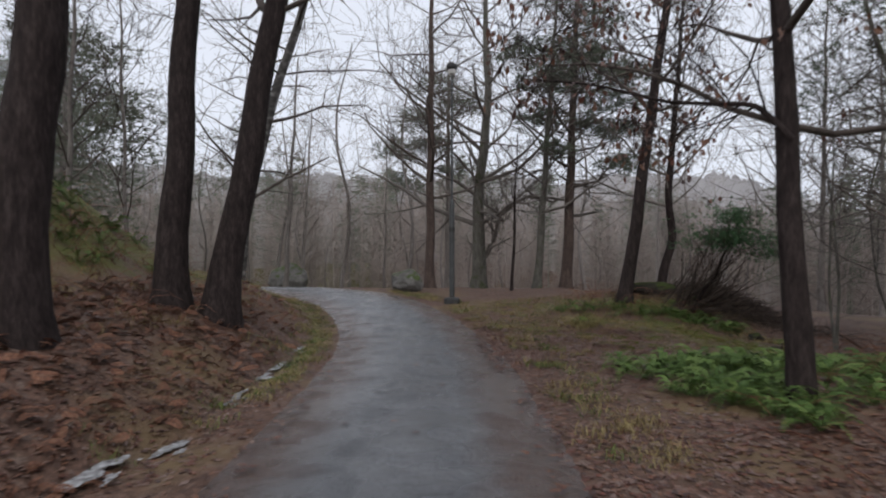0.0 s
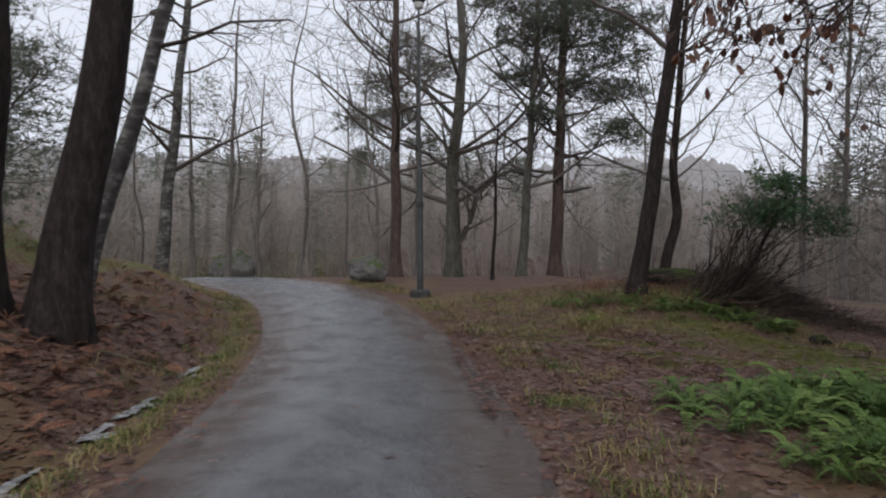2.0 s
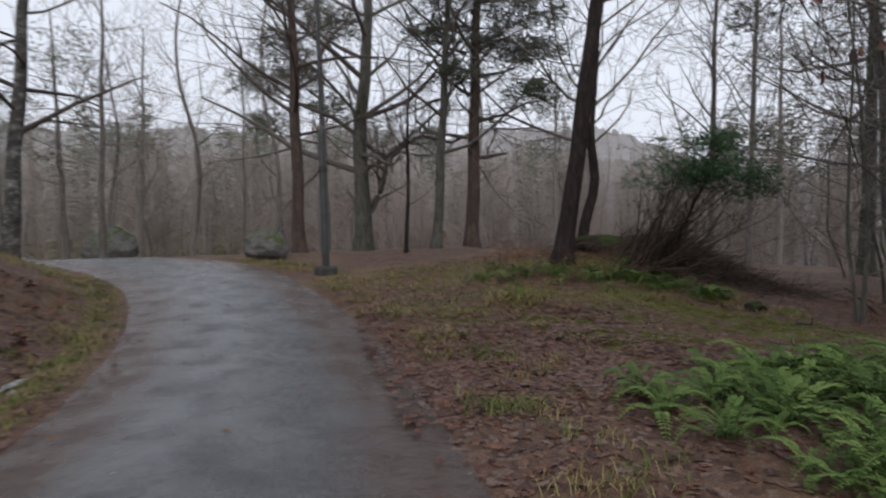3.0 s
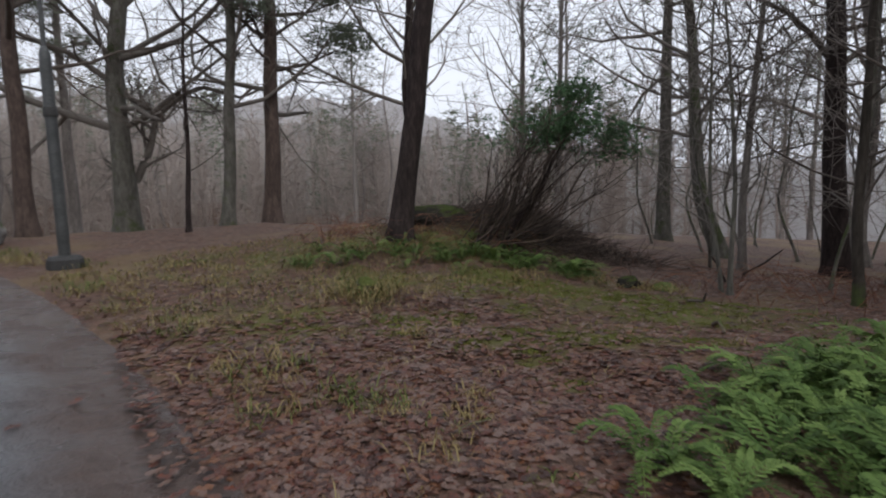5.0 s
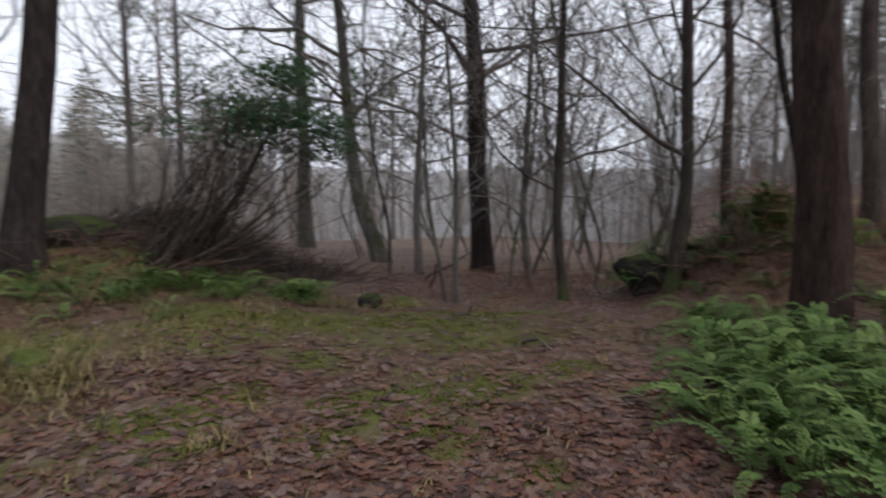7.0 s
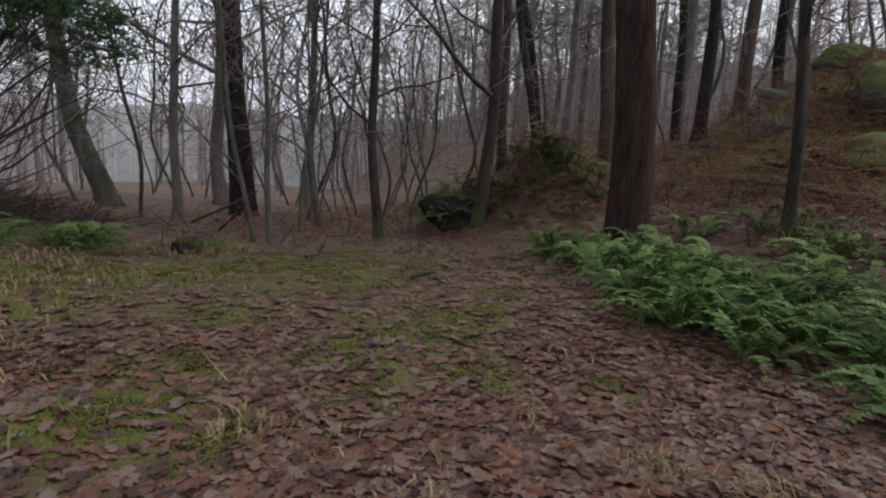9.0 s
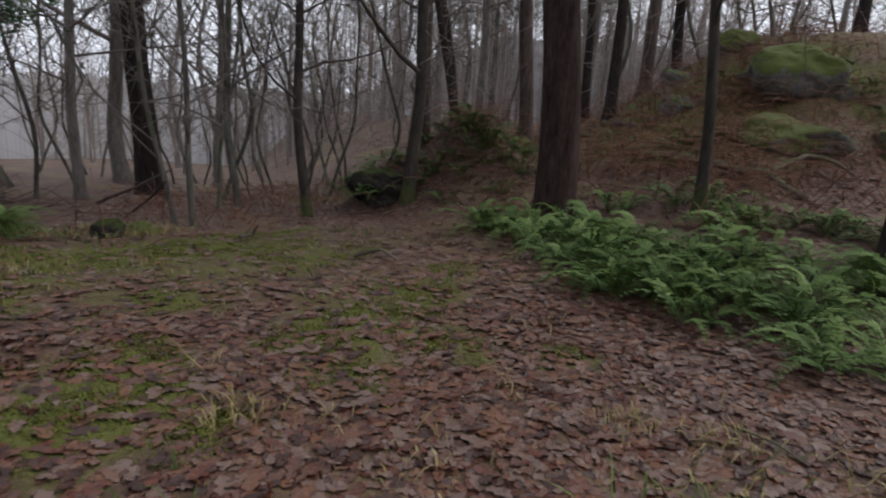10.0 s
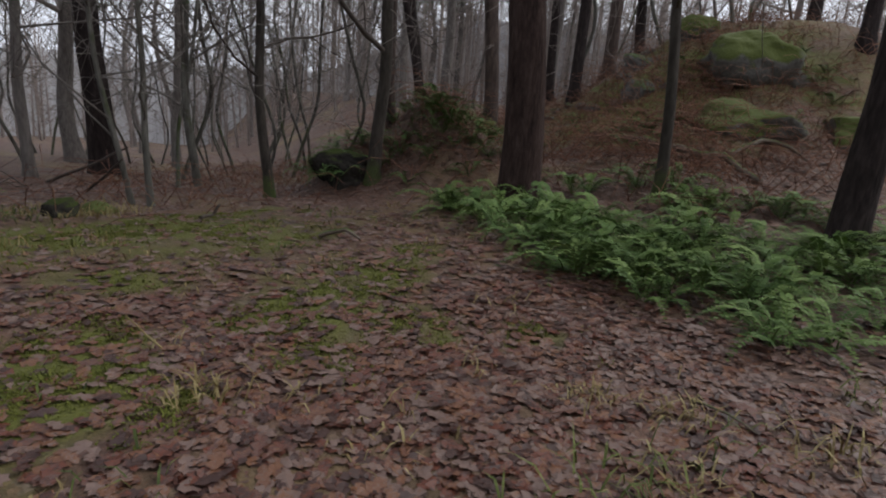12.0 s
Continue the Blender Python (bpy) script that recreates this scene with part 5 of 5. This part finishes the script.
stick("fallen_branch", [(9.6, 11.9, 0.0), (9.2, 11.3, 0.28), (8.9, 10.9, 0.5)], 0.022, twig_dark, "dead branch leaning on the slope")
stick("fallen_branch", [(-3.0, 8.9, 0.02), (-2.6, 9.2, 0.05), (-2.3, 9.3, 0.03)], 0.012, wood_dead, "pale curved stick beside the ditch")

rock("tree_stump", 6.0, 11.15, (0.17, 0.15, 0.13), rock_dark_shade, "low dark mossy stump at the edge of the clearing", 21, 0.36, category="stump")
# Near-black rock stands in for the shaded hollow under the ferns.
rock("boulder", 8.2, 8.4, (0.62, 0.42, 0.34), rock_dark_shade, "mossy boulder at the foot of the mound, near-black for the shaded hollow", 22, 0.42, 30, "rock")
# Dark ledge added where shadow falls under the green edge of the bank.
rock("rock_ledge", 5.25, 14.35, (0.85, 0.34, 0.28), rock_dark_shade, "mossy rock ledge beside the thicket, coloured dark for the shade under its edge", 26, 0.42, -12, "rock")
rock("rock_outcrop", 8.35, 3.7, (0.34, 0.3, 0.24), rock_grey, "grey rock face on the wooded hill", 41, 0.5, 20, "rock")
rock("rock_outcrop", 7.6, 2.4, (0.85, 0.8, 0.62), rock_mossy, "large moss-covered rock on the hill", 42, 0.48, 50, "rock")
rock("rock_outcrop", 6.4, 3.7, (1.1, 0.6, 0.34), rock_mossy, "low mossy rock ledge on the hillside", 43, 0.5, -35, "rock")
rock("rock_outcrop", 5.4, 2.6, (0.9, 0.7, 0.45), rock_mossy, "mossy rock ledge on the hillside", 44, 0.38, -20, "rock")
rock("rock_outcrop", 9.1, 2.0, (0.5, 0.45, 0.3), rock_mossy, "broken mossy rock under dead leaves on the hill", 45, 0.55, 70, "rock")
rock("rock_outcrop", 9.4, 2.9, (0.4, 0.36, 0.25), rock_grey, "broken grey rock under dead leaves on the hill", 46, 0.52, 10, "rock")
rock("rock_outcrop", 9.2, 6.1, (0.6, 0.45, 0.32), rock_mossy, "mossy stone on the ferny mound", 47, 0.45, 10, "rock")


def bracken():
    """Withered bracken on the bank: rust-brown fronds lying flat."""
    rng = random.Random(55)
    V, Fs = [], []
    for _ in range(1300):
        x, y = rng.uniform(-4.9, -2.4), rng.uniform(3.0, 13.5)
        if lane_gap(x, y) < 0.75:
            continue
        me = rng.choice(FRONDS)
        m = Matrix.Translation((x, y, floor_z(x, y) + 0.03)) @ Matrix.Rotation(rng.uniform(0, 6.28), 4, "Z") @ Matrix.Rotation(rng.uniform(-0.3, 0.25), 4, "Y") @ Matrix.Rotation(rng.gauss(0, 0.4), 4, "X") @ Matrix.Diagonal((rng.uniform(0.22, 0.45), rng.uniform(0.5, 0.9), 0.2, 1))
        k = len(V)
        V.extend([tuple(m @ v.co) for v in me.vertices])
        Fs.extend([tuple(k + i for i in p.vertices) for p in me.polygons])
    tagged(new("dead_bracken", mesh_of("dead_bracken", V, Fs, bracken_brown, False)), "withered rust-brown bracken on the bank", "bracken", kind="stuff")


bracken()


def undergrowth():
    """Brambles and dead stems on the hillside and along the foot of the slope."""
    rng = random.Random(66)
    V, Fs = [], []
    for cx, cy, sx, sy, n in ((7.5, 4.4, 1.8, 1.2, 900), (7.6, 2.8, 1.0, 0.7, 350), (8.3, 7.1, 0.8, 0.5, 320), (3.6, 14.3, 0.25, 0.2, 50), (6.6, 4.6, 1.0, 0.7, 600), (8.2, 3.2, 1.0, 0.9, 420), (5.8, 5.4, 0.9, 0.5, 260), (8.6, 10.6, 1.2, 1.2, 160), (-5.8, 9.0, 1.0, 2.5, 480), (5.0, 13.6, 1.0, 0.5, 120), (10.0, 3.0, 2.0, 1.5, 260), (7.5, 1.2, 1.6, 1.0, 380), (12.0, 8.5, 2.0, 1.5, 260), (11.0, 5.5, 1.5, 1.3, 420), (13.0, 4.5, 1.8, 1.6, 420), (9.3, 9.0, 1.2, 0.8, 160)):
        for _ in range(n):
            x, y = rng.gauss(cx, sx), rng.gauss(cy, sy)
            if lane_gap(x, y) < 0.6:
                continue
            az, L = rng.uniform(0, 6.28), rng.uniform(0.2, 0.8)
            dx, dy, up = math.cos(az), math.sin(az), rng.uniform(0.2, 1.0)
            z = floor_z(x, y) - 0.02
            tube(V, Fs, [(x, y, z), (x + dx * L * 0.35, y + dy * L * 0.35, z + L * 0.55 * up), (x + dx * L * 0.8, y + dy * L * 0.8, z + L * 0.6 * up), (x + dx * L * 1.1, y + dy * L * 1.1, z + L * 0.35 * up)], [0.005, 0.004, 0.003, 0.002], 3)
    tagged(new("undergrowth", mesh_of("undergrowth", V, Fs, bracken_brown)), "thin brown dead stems and brambles", "undergrowth", kind="stuff")


undergrowth()

rock("tree_stump", 2.84, 11.72, (0.14, 0.13, 0.11), rock_mossy, "low mossy stump under a grass tuft", 24, 0.2, category="stump")
rock("tree_stump", 6.4, 10.95, (0.20, 0.18, 0.09), rock_mossy, "low mossy cushion at the edge of the clearing", 25, 0.45, category="moss")


def rubble():
    """Small stones half sunk in the leaves of the rocky hill."""
    rng = random.Random(91)
    for _ in range(16):
        x, y, q = rng.uniform(7.4, 10.2), rng.uniform(2.0, 4.6), rng.uniform(0.07, 0.17)
        rock("stone", x, y, (q, q * rng.uniform(0.7, 1.0), q * 0.6), rock_grey, "small grey stone among dead leaves on the hill", rng.randint(100, 900), 0.4, rng.uniform(0, 180), "stone")


rubble()


def near_leaves():
    """Oak leaves lying on the clearing, each of its own."""
    rng = random.Random(17)
    outline = ((-0.5, 0.0), (-0.3, 0.16), (-0.16, 0.11), (0.02, 0.27), (0.13, 0.15), (0.32, 0.21), (0.5, 0.0), (0.32, -0.2), (0.15, -0.15), (0.03, -0.28), (-0.15, -0.12), (-0.3, -0.17))
    shapes = []
    for k in range(6):
        curl, fold = rng.gauss(0, 0.16), rng.gauss(0.05, 0.12)
        pts = [(px, py * rng.uniform(0.85, 1.2), curl * px * px + fold * abs(py) + rng.gauss(0, 0.015)) for px, py in outline]
        pts += [(-0.2, 0.0, curl * 0.04), (0.2, 0.0, curl * 0.04), (-0.72, 0.02, 0.02), (-0.5, 0.012, 0.0)]
        tri = [(0, 12, 1), (1, 12, 2), (2, 12, 3), (3, 12, 13), (3, 13, 4), (4, 13, 5), (5, 13, 6), (6, 13, 7), (7, 13, 8), (8, 13, 9), (9, 13, 12), (9, 12, 10), (10, 12, 11), (11, 12, 0), (0, 15, 14)]
        shapes.append(mesh_of("leaf", pts, tri, leaf_single, False))
    ground = bpy.data.objects["ground"]
    for _ in range(300):
        x, y = rng.uniform(1.3, 3.1), rng.uniform(8.5, 10.7)
        m = Matrix.Translation((x, y, floor_z(x, y) + rng.uniform(0.008, 0.016))) @ Euler((rng.gauss(0, 0.1), rng.gauss(0, 0.1), rng.uniform(0, 6.28))).to_matrix().to_4x4() @ Matrix.Scale(rng.uniform(0.06, 0.105), 4)
        part("leaf", rng.choice(shapes), ground, at=m)


near_leaves()
